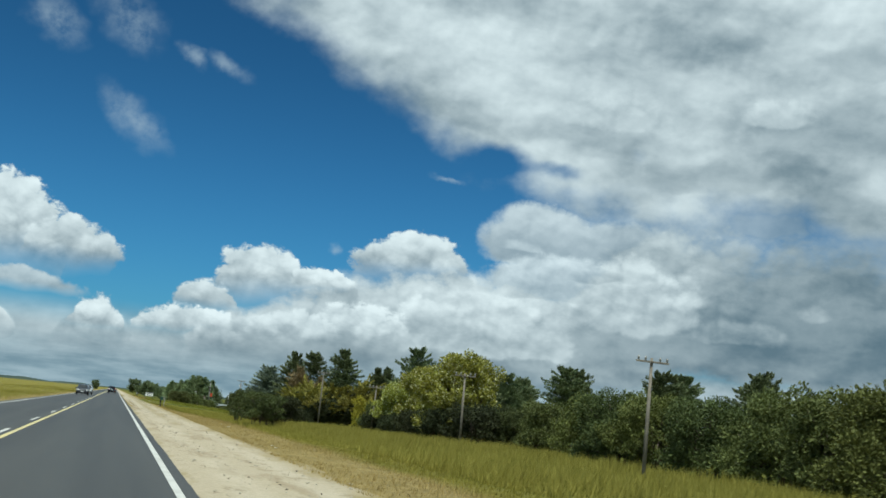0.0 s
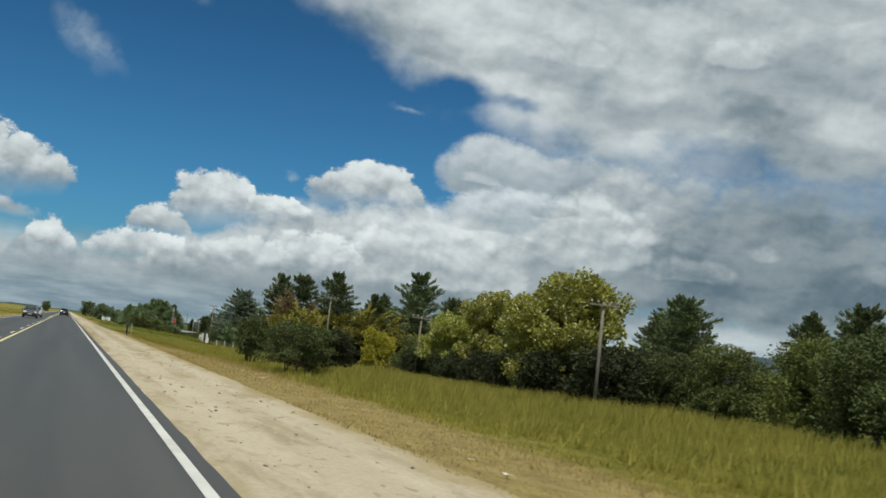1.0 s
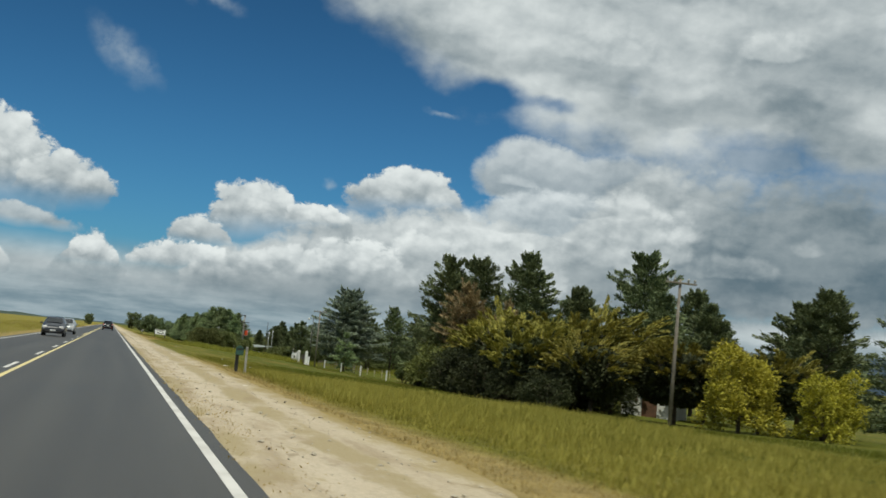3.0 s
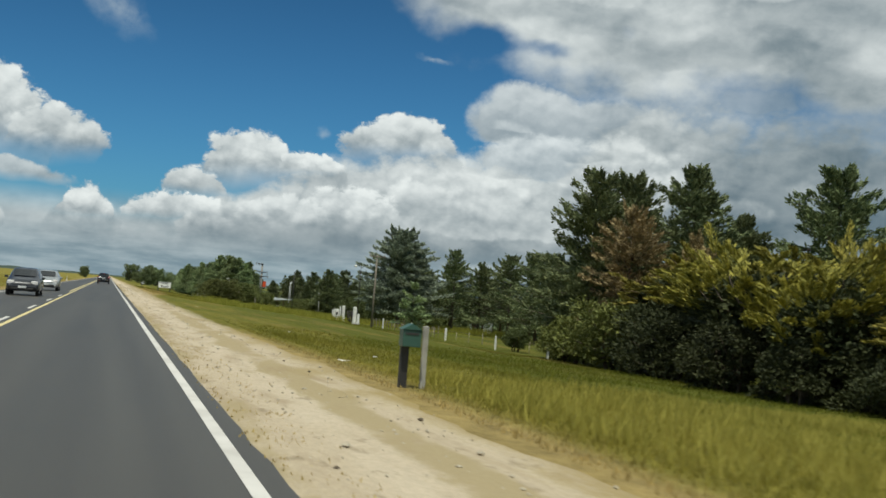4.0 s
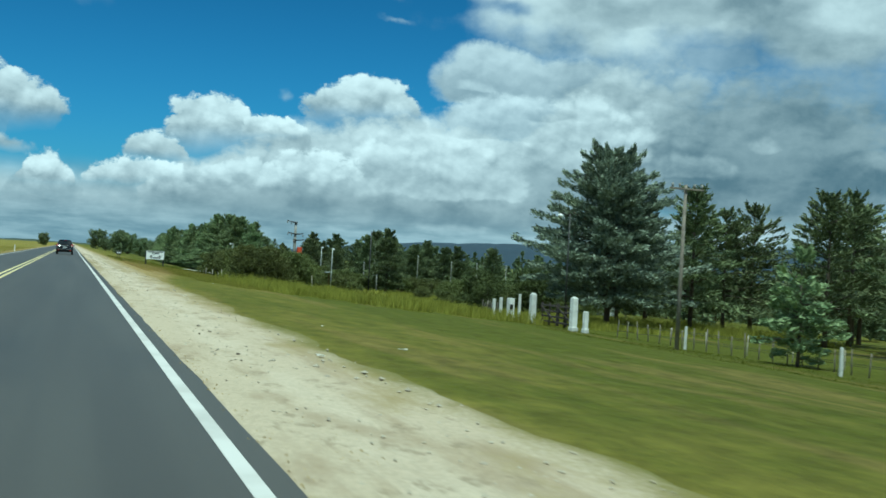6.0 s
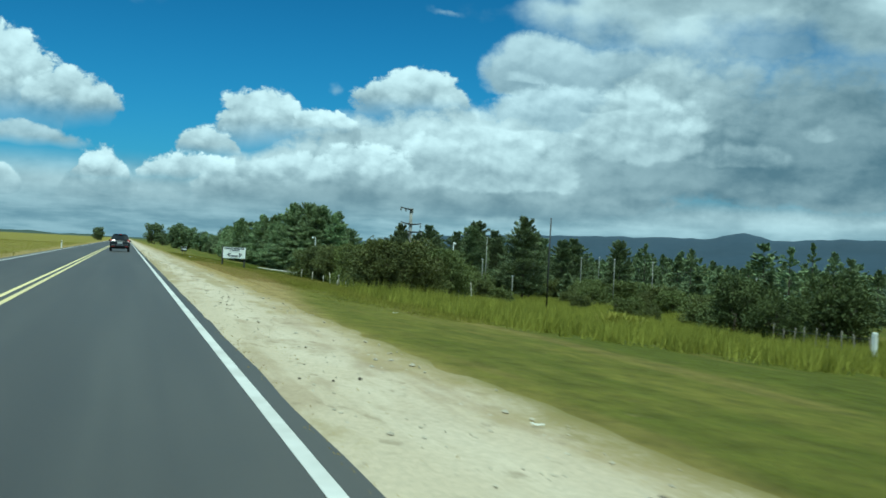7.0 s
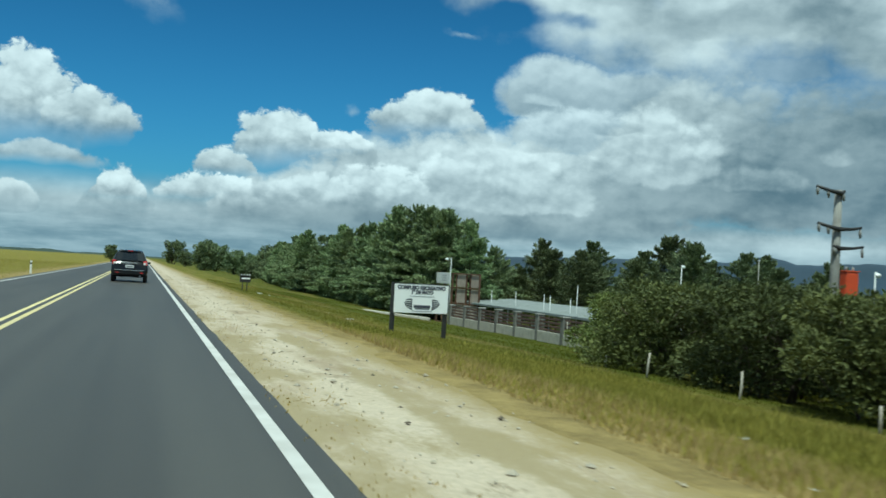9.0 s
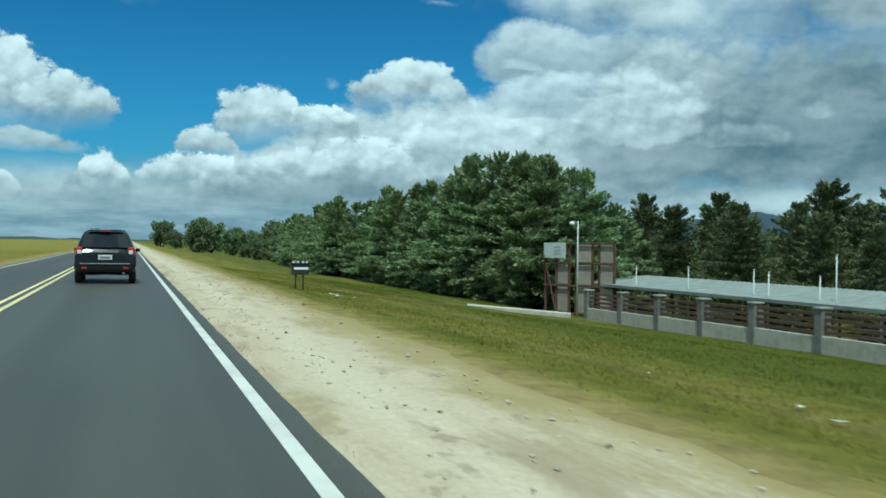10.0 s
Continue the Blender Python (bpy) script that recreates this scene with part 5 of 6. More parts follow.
# ---- poles and posts ----
INSULATOR = surface("glazed_insulator", (0.30, 0.29, 0.27), (0.2, 0.2, 0.19), 9, 60, 0.3, bump=0.02)
PALE_METAL = surface("pale_painted_metal", (0.62, 0.63, 0.62), (0.48, 0.49, 0.48), 5, 50, 0.55, 0.1, 0.05)
LAMP_GLASS = surface("frosted_lamp_bowl", (0.80, 0.80, 0.78), (0.7, 0.7, 0.68), 5, 50, 0.3, bump=0.0)


def utility_pole(x, y, height, tilt, lab):
    z = float(gz(x, y))
    p = thing("utility_pole", Matrix.Translation((x, y, z)) @ pose(0, 0, 0, 0, tilt, 0), lab, "utility pole", "utility poles along the verge")
    part("pole", tube([(0, 0, -0.3), (0, 0, height * 0.5), (0, 0, height)], [0.075, 0.065, 0.05], 10), GREY_WOOD, p)
    arm = part("crossarm", box((1.25, 0.06, 0.065), (0, -0.075, height - 0.14), 0.01), GREY_WOOD, p)
    for sx in (-0.55, -0.28, 0.28, 0.55):
        part("insulator", tube([(sx, -0.09, height - 0.11), (sx, -0.09, height - 0.04), (sx, -0.09, height + 0.04)], [0.02, 0.045, 0.03], 8), INSULATOR, arm)


for x, y, h, tilt in ((17.65, 33.8, 4.15, 0.6), (18.6, 57.4, 4.0, -0.5), (18.85, 80.1, 3.5, 1.5), (19.4, 105.4, 5.35, 0.4), (18.85, 172.9, 5.4, 0.3)):
    utility_pole(x, y, h, tilt, "weathered grey wooden utility pole with a crossarm")


def concrete_pylon():
    x, y = 19.85, 242.3
    z = float(gz(x, y))
    top = 4.55 - z
    p = thing("concrete_pylon", (x, y, z), "grey concrete power pylon with steel crossarms above the scrub", "power pylon")
    part("pole", tube([(0, 0, -0.4), (0, 0, top * 0.6), (0, 0, top)], [0.17, 0.14, 0.11], 12), CONCRETE, p)
    for zz, a, b in ((top - 0.08, -0.85, 0.12), (top - 1.15, -0.75, 0.75), (top - 1.72, -0.2, 0.85)):
        mid = max(min(0.0, b), a)
        arm = part("crossarm", tube([(a, -0.14, zz + 0.16 * abs(a)), (a * 0.5, -0.14, zz + 0.03), (mid, -0.14, zz - 0.03), (b * 0.6, -0.14, zz), (b, -0.14, zz + 0.06)], [0.04, 0.055, 0.075, 0.05, 0.04], 6), DARK_STEEL, p, "dark steel crossarm")
        for sx in (a + 0.03, a * 0.52, b - 0.04):
            up = zz + 0.16 * abs(min(sx, 0)) + 0.02
            part("insulator", tube([(sx, -0.14, up), (sx, -0.14, up - 0.12), (sx + 0.02, -0.14, up - 0.28)], [0.02, 0.05, 0.03], 8), INSULATOR, arm)
    part("shelf", box((0.9, 0.5, 0.06), (0.25, -0.05, 1.35 - z), 0.01), CONCRETE, p)
    orange = surface("orange_enamel", (0.68, 0.085, 0.022), (0.56, 0.07, 0.022), 4, 50, 0.45, bump=0.05)
    t = thing("transformer_tank", (x + 0.45, y - 0.08, 1.38), "bright orange transformer tank on the pylon shelf", "transformer")
    part("tank", box((0.44, 0.36, 0.74), (0, 0, 0.37), 0.06), orange, t)
    part("lid", box((0.47, 0.39, 0.04), (0, 0, 0.76), 0.01), orange, t)
    for sx in (-0.12, 0.12):
        part("bushing", tube([(sx, 0, 0.77), (sx, 0, 0.83), (sx, 0, 0.90)], [0.03, 0.045, 0.02], 8), INSULATOR, t)


concrete_pylon()


def lamp_post(x, y, top, name_label, dark, head=-0.30, ball=True):
    z = float(gz(x, y))
    h = top - z
    p = thing("lamp_post", (x, y, z), name_label, "lamp post")
    part("pole", tube([(0, 0, -0.2), (0, 0, h * 0.5), (0, 0, h)], [0.042, 0.036, 0.03], 8), DARK_STEEL if dark else PALE_METAL, p)
    part("arm", tube([(0, 0, h - 0.12), (head * 0.6, 0, h - 0.02), (head, 0, h - 0.05)], [0.025, 0.022, 0.02], 6), DARK_STEEL if dark else PALE_METAL, p)
    bm = bmesh.new()
    bmesh.ops.create_uvsphere(bm, u_segments=14, v_segments=10, radius=0.10, matrix=Matrix.Translation((head, 0, h - 0.12)) @ Matrix.Diagonal((1.25, 1, 0.9, 1)))
    part("lamp_bowl", bm, LAMP_GLASS, p, "white glass bowl")


lamp_post(20.0, 284.2, 2.50, "tall pale lamp post with a white bowl by the entrance", False)
lamp_post(20.4, 184.6, 3.85, "slim dark lamp post with a white bowl beside the gate", True, -0.45)
lamp_post(28.0, 267.0, 2.6, "slim pale lamp post behind the pavilion", False, 0.1)
lamp_post(24.5, 246.5, 2.3, "slim pale lamp post behind the scrub", False, 0.1)

for x, y, top in ((36.0, 272.3, 3.25), (44.0, 266.0, 1.6), (46.0, 262.5, 1.6), (48.3, 258.9, 1.5), (31.0, 258.5, 1.0), (43.2, 277, 2.2), (56.4, 281.0, 0.6), (60.5, 297.6, 1.9), (28.0, 242.3, -0.1), (52, 247, 0.5)):
    z = float(gz(x, y))
    p = thing("meadow_pole", (x, y, z), "slim pale pole standing in the meadow", "pole", "slim poles in the meadow")
    part("shaft", tube([(0, 0, -0.2), (0.01, 0, (top - z) / 2), (0, 0, top - z)], [0.04, 0.036, 0.034], 8), CONCRETE, p)
    part("cap", box((0.18, 0.08, 0.06), (0, 0, top - z + 0.03), 0.015), PALE_METAL, p)
z = float(gz(19.8, 215))
p = thing("dark_pole", (19.8, 215, z), "thin dark bare pole in tall grass", "pole")
part("shaft", tube([(0, 0, -0.2), (0, 0, 2.5), (0.02, 0, 3.35 - z)], [0.05, 0.045, 0.035], 8), DARK_STEEL, p)
part("base", box((0.22, 0.22, 0.16), (0, 0, 0.05), 0.02), CONCRETE, p)

# white roadside marker on the far side of the road
p = thing("marker_post", (-6.45, 283.6, float(gz(-6.45, 283.6))), "white roadside marker post with a dark band", "marker post")
part("post", box((0.12, 0.08, 0.85), (0, 0, 0.36), 0.015), WHITEWASH, p)
part("band", box((0.124, 0.084, 0.10), (0, 0, 0.62), 0.012), TRIM_BLACK, p)

# short white posts along the fence
for y in (149.7, 158.6, 166.5, 174.4, 142.5):
    x = 20.1
    p = thing("fence_post", Matrix.Translation((x, y, float(gz(x, y)))) @ pose(0, 0, 0, 0, 0.8 * math.sin(y), y * 7), "short whitewashed concrete post in the grass", "post", "whitewashed fence posts")
    part("post", box((0.085, 0.085, 0.90), (0, 0, 0.32), 0.012), WHITEWASH, p)
    part("cap", box((0.07, 0.07, 0.025), (0, 0, 0.778), 0.008), WHITEWASH, p)


GATE_WOOD = surface("dark_weathered_gate_wood", (0.075, 0.058, 0.050), (0.045, 0.037, 0.034), 5, 40, 0.9, bump=0.3)
PALE_STAKE = surface("bleached_stake_wood", (0.58, 0.53, 0.44), (0.40, 0.36, 0.29), 4, 40, 0.9, bump=0.3)


# ---- gateway ----
def gate_pillar(x, y, size, height, lab, round_top=True):
    p = thing("gate_pillar", Matrix.Translation((x, y, float(gz(x, y)))) @ pose(0, 0, 0, 0, 0, 8), lab, "gate pillar", "whitewashed gate pillars")
    part("shaft", box((size, size, height + 0.3), (0, 0, (height - 0.3) / 2), 0.025), WHITEWASH, p)
    part("plinth", box((size + 0.05, size + 0.05, 0.18), (0, 0, 0.06), 0.02), WHITEWASH, p)
    if round_top:
        bm = bmesh.new()
        bmesh.ops.create_uvsphere(bm, u_segments=14, v_segments=8, radius=size * 0.52, matrix=Matrix.Translation((0, 0, height - 0.01)) @ Matrix.Diagonal((0.94, 0.94, 0.55, 1)))
        part("cap", bm, WHITEWASH, p)


gate_pillar(19.45, 185.9, 0.24, 1.32, "tall whitewashed masonry gate pillar with a domed cap")
gate_pillar(19.6, 182.1, 0.25, 1.34, "tall whitewashed masonry gate pillar with a domed cap")
gate_pillar(19.4, 188.3, 0.28, 1.02, "stout whitewashed masonry pillar beside the gate", False)
box_door = thing("meter_door", (19.37, 188.13, float(gz(19.4, 188.3)) + 0.62), "small dark meter box door on a whitewashed pillar", "meter box")
part("door", box((0.14, 0.03, 0.20), (0, 0, 0), 0.006), TRIM_BLACK, box_door)
part("frame", box((0.18, 0.012, 0.24), (0, 0.008, 0), 0.004), CONCRETE, box_door)
gate_pillar(19.5, 187.5, 0.11, 1.25, "slender whitewashed post beside the gate", False)
gate_pillar(19.4, 189.5, 0.13, 1.0, "slender whitewashed post beside the gate", False)
gate_pillar(19.7, 181.2, 0.18, 0.85, "short whitewashed post beside the gate", False)
gate_pillar(19.5, 190.6, 0.13, 0.9, "slender whitewashed post beside the gate", False)


def timber_gate(y0, y1, x, lab):
    z = float(gz(x, (y0 + y1) / 2))
    g = thing("timber_gate", (x, y0, z), lab, "gate")
    n = y1 - y0
    for zz in (0.22, 0.45, 0.68, 0.91):
        part("rail", box((0.035, n, 0.08), (0, n / 2, zz), 0.008), GATE_WOOD, g)
    for yy in (0.05, n / 2, n - 0.05):
        part("stile", box((0.05, 0.09, 0.95), (0.042, yy, 0.55), 0.008), GATE_WOOD, g)
    part("brace", box((0.03, n * 1.02, 0.07), (-0.034, n / 2, 0.56), 0.006, turn=Matrix.Rotation(math.atan2(0.68, n), 4, "X")), GATE_WOOD, g)


timber_gate(182.35, 184.0, 19.75, "dark weathered timber gate leaf between white pillars")
timber_gate(184.05, 185.65, 19.75, "dark weathered timber gate leaf between white pillars")


def stake_fence(points, step, height, lab, wires=(0.35, 0.7)):
    f = thing("wire_fence", (points[0][0], points[0][1], float(gz(*points[0]))), lab, "fence")
    ox, oy, oz = f.matrix_world.translation
    me = None
    heads = []
    for (x0, y0), (x1, y1) in zip(points, points[1:]):
        n = max(1, int(math.hypot(x1 - x0, y1 - y0) / step))
        for i in range(n):
            heads.append((x0 + (x1 - x0) * i / n, y0 + (y1 - y0) * i / n))
    for i, (x, y) in enumerate(heads):
        if me is None:
            s = part("stake", tube([(0, 0, -0.2), (0.01, 0, height * 0.5), (0, 0.01, height)], [0.024, 0.022, 0.018], 6), GREY_WOOD if step < 2 else PALE_STAKE, f)
            me = s.data
        else:
            s = child("stake", me, f)
        s.location = (x - ox, y - oy, float(gz(x, y)) - oz)
        s.rotation_euler = (rnd.uniform(-0.07, 0.07), rnd.uniform(-0.07, 0.07), rnd.uniform(0, 6))
        s.scale.z = rnd.uniform(0.85, 1.15)
    for zz in wires:
        part("wire", tube([(x - ox, y - oy, float(gz(x, y)) - oz + zz * height / 0.8) for x, y in heads], [0.007] * len(heads), 4), DARK_STEEL, f)


stake_fence([(23.6, 143.0), (23.0, 160.0), (22.0, 181.0)], 2.3, 0.62, "low wire fence with short bleached wooden stakes")
stake_fence([(21.9, 166.0), (21.2, 174.0), (20.4, 180.6)], 0.62, 0.72, "close row of thin grey stakes beside the gate", (0.3, 0.6))
stake_fence([(20.0, 191.4), (22.6, 200.0), (25.6, 208.0)], 1.1, 0.8, "wire fence with thin grey stakes beyond the gate")
stake_fence([(15.6, 214.0), (16.8, 228.0), (17.2, 246.0), (18.2, 261.0)], 2.4, 1.05, "sparse wire fence with pale posts behind the scrub")

# pale stakes in front of the scrub
for i, y in enumerate((239.2, 236.8, 233.0, 228.9, 226.4, 224.3, 223.2, 221.2, 220.1, 217.6)):
    x = 11.1 + 0.12 * math.sin(y * 3)
    p = thing("stake", Matrix.Translation((x, y, float(gz(x, y)))) @ pose(0, 0, 0, 4 * math.sin(y * 5), 5 * math.cos(y * 2), y * 31), "thin pale grey wooden stake in dry grass", "stake", "pale stakes before the scrub")
    k = 0.50 + 0.18 * math.sin(y * 1.7)
    part("shaft", tube([(0, 0, -0.25), (0.012, 0, k * 0.5), (0, 0.01, k)], [0.030, 0.027, 0.024], 7), PALE_STAKE, p)

# ---- signs ----
SIGN_WHITE = surface("white_sign_paint", (0.90, 0.90, 0.89), (0.85, 0.85, 0.84), 2, 40, 0.5, bump=0.03)
SIGN_INK = surface("dark_sign_ink", (0.06, 0.065, 0.09), (0.11, 0.11, 0.13), 6, 60, 0.6, bump=0.0)
SIGN_FAINT = surface("faded_sign_ink", (0.34, 0.35, 0.38), (0.45, 0.46, 0.48), 6, 60, 0.6, bump=0.0)
SIGN_GREEN = surface("green_sign_enamel", (0.030, 0.085, 0.065), (0.025, 0.06, 0.05), 3, 50, 0.5, bump=0.04)


def lettering(text, size, at, parent, material, stretch=1.0):
    cu = bpy.data.curves.new("lettering", "FONT")
    cu.body, cu.size, cu.align_x, cu.align_y, cu.extrude, cu.offset = text, size, "CENTER", "CENTER", 0.003, 0.009
    ob = new("lettering_draft", cu)
    bpy.context.view_layer.update()
    me = bpy.data.meshes.new_from_object(ob.evaluated_get(bpy.context.evaluated_depsgraph_get()))
    bpy.data.objects.remove(ob)
    me.materials.clear()
    me.materials.append(material)
    wide = max(v.co.x for v in me.vertices) - min(v.co.x for v in me.vertices)
    t = child("lettering", me, parent)
    t.matrix_local = Matrix.Translation(at) @ pose(0, 0, 0, 90, 0, 0) @ Matrix.Diagonal((stretch / wide, 1, 1, 1))
    return t


def billboard():
    x0, x1, y = 6.45, 8.02, 242.5
    z = float(gz(x0, y))
    s = thing("billboard", Matrix.Translation(((x0 + x1) / 2, y, z)) @ pose(0, 0, 0, 0, 0, 14), "white painted roadside billboard with dark lettering on two dark posts", "sign")
    w = 1.66
    lo, hi = 0.28 - z, 1.06 - z
    part("board", box((w, 0.05, hi - lo), (0, 0, (lo + hi) / 2), 0.006), SIGN_WHITE, s)
    for sx in (-1, 1):
        part("post", box((0.11, 0.09, hi + 0.32), (sx * (w / 2 - 0.03), 0.072, (hi - 0.28) / 2), 0.012), DARK_STEEL, s, "dark painted post")
        part("edge", box((0.025, 0.066, hi - lo), (sx * (w / 2 + 0.008), 0, (lo + hi) / 2)), TRIM_BLACK, s)
    part("top_edge", box((w + 0.04, 0.066, 0.022), (0, 0, hi + 0.006)), TRIM_BLACK, s)
    f = -0.028
    lettering("COMPLEJO RECREATIVO", 0.135, (0, f, hi - 0.105), s, SIGN_INK, 1.46)
    lettering("1° DE MAYO", 0.125, (0.02, f, hi - 0.225), s, SIGN_INK, 0.66)
    part("rule", box((0.74, 0.006, 0.016), (0.03, f, hi - 0.33)), SIGN_FAINT, s)
    part("emblem_bar", box((0.50, 0.006, 0.080), (0.03, f, lo + 0.175), 0.0), SIGN_INK, s, "dark emblem bar")
    for sx in (-1, 1):
        for k in range(5):
            # curved bands that fan out on either side of the emblem, longest in the middle
            reach, z0 = 0.25 - 0.025 * abs(k - 2), lo + 0.10 + 0.062 * k
            rim = [(0.30 + reach * u, z0 + (0.10 - 0.03 * k) * u ** 2 * (1 if k < 3 else 0.5) + 0.015 * math.sin(u * math.pi), 0.021 * (1 - 0.75 * u) + 0.004) for u in (0.0, 0.25, 0.5, 0.75, 1.0)]
            bm = bmesh.new()
            low = [bm.verts.new((0.03 + sx * x, f, z - w)) for x, z, w in rim]
            top = [bm.verts.new((0.03 + sx * x, f, z + w)) for x, z, w in rim]
            for a in range(4):
                bm.faces.new((low[a], low[a + 1], top[a + 1], top[a]))
            bmesh.ops.solidify(bm, geom=bm.faces[:], thickness=0.005)
            part("emblem_band", bm, SIGN_INK, s)
    part("emblem_curve", box((0.44, 0.006, 0.018), (0.03, f, lo + 0.115)), SIGN_INK, s)
    part("small_print", box((0.62, 0.006, 0.016), (0.03, f, lo + 0.055)), SIGN_FAINT, s)


billboard()


def box_sign():
    x, y = 5.29, 272.3
    z = float(gz(x, y))
    s = thing("notice_box", (x, y, z), "small black notice box on two thin legs beside the shoulder", "sign")
    part("box", box((0.56, 0.20, 0.34), (0, 0, 0.50 - z), 0.02), DARK_STEEL, s)
    part("strip", box((0.46, 0.01, 0.07), (0.03, -0.105, 0.53 - z)), SIGN_WHITE, s, "white lettering strip")
    part("ledge", box((0.60, 0.26, 0.03), (0, 0, 0.685 - z), 0.006), TRIM_BLACK, s)
    for sx in (-0.13, 0.11):
        part("leg", tube([(sx, 0, -0.2), (sx, 0, 0.34 - z)], [0.026, 0.026], 8), DARK_STEEL, s)
    for sx in (-0.2, -0.06, 0.1, 0.22):
        part("knob", box((0.07, 0.05, 0.06), (sx, -0.02, 0.725 - z), 0.012), WHITEWASH, s)


box_sign()


def letterbox():
    x, y = 4.60, 111.7
    z = float(gz(x, y))
    s = thing("letterbox", Matrix.Translation((x, y, z)) @ pose(0, 0, 0, 0, 0, -6), "green metal letterbox on a thick dark wooden post", "letterbox")
    body = part("box", box((0.29, 0.36, 0.27), (0.03, 0, 0.74 - z), 0.012), SIGN_GREEN, s)
    part("flap", box((0.21, 0.012, 0.035), (0.03, -0.184, 0.81 - z), 0.003), TRIM_BLACK, body, "dark letter slot")
    bm = bmesh.new()
    lo = [bm.verts.new((0.03 + a * 0.165, b * 0.20, 0.875 - z)) for a, b in ((-1, -1), (1, -1), (1, 1), (-1, 1))]
    hi = [bm.verts.new((0.03, b * 0.20, 0.965 - z)) for b in (-1, 1)]
    for f in ((lo[0], lo[1], hi[0]), (lo[2], lo[3], hi[1]), (lo[1], lo[2], hi[1], hi[0]), (lo[3], lo[0], hi[0], hi[1]), (lo[3], lo[2], lo[1], lo[0])):
        bm.faces.new(f)
    part("roof", bm, SIGN_GREEN, s, "low gabled green lid")
    part("post", box((0.13, 0.12, 0.86), (-0.04, 0.05, 0.19 - z), 0.014), TRIM_BLACK, s, "thick dark post")
    part("stake", box((0.09, 0.07, 1.22), (0.30, 0.16, 0.36), 0.012), CONCRETE, s, "pale grey stake")


letterbox()


# ---- entrance and pavilion ----
def entrance():
    a, b = Vector((20.75, 290.1, 0)), Vector((22.6, 285.6, 0))
    along = (b - a).normalized()
    z = float(gz(21.6, 288)) - 0.05
    turn = math.degrees(math.atan2(along.y, along.x))
    e = thing("entrance_gate", Matrix.Translation((a.x, a.y, z)) @ pose(0, 0, 0, 0, 0, turn), "tall open entrance gate of grey panels on brown timber frames", "gate")
    h = 1.50 - z
    board = surface("grey_beige_panel", (0.38, 0.32, 0.27), (0.27, 0.22, 0.185), 2.5, 40, 0.8, bump=0.15)
    for u in (0.06, 0.85, 1.75, 2.25, 3.35, 3.8, 4.78):
        part("post", box((0.10, 0.12, h + 0.2), (u, 0, h / 2 - 0.1), 0.012), BROWN_WOOD, e)
    for zz in (0.18, h * 0.42, h * 0.72, h - 0.05):
        part("rail", box((4.8, 0.06, 0.09), (2.4, -0.095, zz), 0.010), BROWN_WOOD, e)
    part("brace", box((0.09, 0.06, h * 0.74), (0.62, -0.16, h * 0.36), 0.01, turn=Matrix.Rotation(radians(-17), 4, "Y")), BROWN_WOOD, e)
    sign = part("notice_board", box((1.55, 0.06, 0.78), (0.86, -0.17, h - 0.40), 0.01), PALE_METAL, e, "pale grey board")
    for k in range(3):
        part("bar", box((0.5, 0.01, 0.07), (1.05, -0.205, h - 0.22 - 0.17 * k)), SIGN_FAINT, sign)
    for u0, u1 in ((2.32, 3.28), (3.88, 4.70)):
        for z0, z1 in ((0.25, h * 0.40), (h * 0.44, h * 0.70), (h * 0.74, h - 0.1)):
            part("panel", box((u1 - u0, 0.05, z1 - z0), ((u0 + u1) / 2, 0, (z0 + z1) / 2), 0.008), board, e)
    for u0, u1 in ((0.92, 1.68),):
        for z0, z1 in ((0.25, h * 0.40), (h * 0.44, h * 0.70)):
            part("panel", box((u1 - u0, 0.05, z1 - z0), ((u0 + u1) / 2, 0.02, (z0 + z1) / 2), 0.008), board, e)
    part("threshold_foot", box((0.3, 0.35, 0.16), (0.06, 0, 0.06), 0.02), WHITEWASH, e)


entrance()
PALE_CONCRETE = surface("pale_concrete", (0.50, 0.47, 0.40), (0.36, 0.33, 0.27), 3, 40, 0.9, bump=0.3)
zt = float(gz(15.2, 279.0))
t = thing("concrete_threshold", Matrix.Translation((15.2, 279.0, zt)) @ pose(0, 0, 0, 0, 0, -22), "pale concrete culvert edge across the entrance drive", "kerb")
part("kerb", box((4.2, 0.45, 0.30), (0, 0, -1.21 - zt - 0.15), 0.04, turn=Matrix.Rotation(radians(4.0), 4, "Y")), PALE_CONCRETE, t)


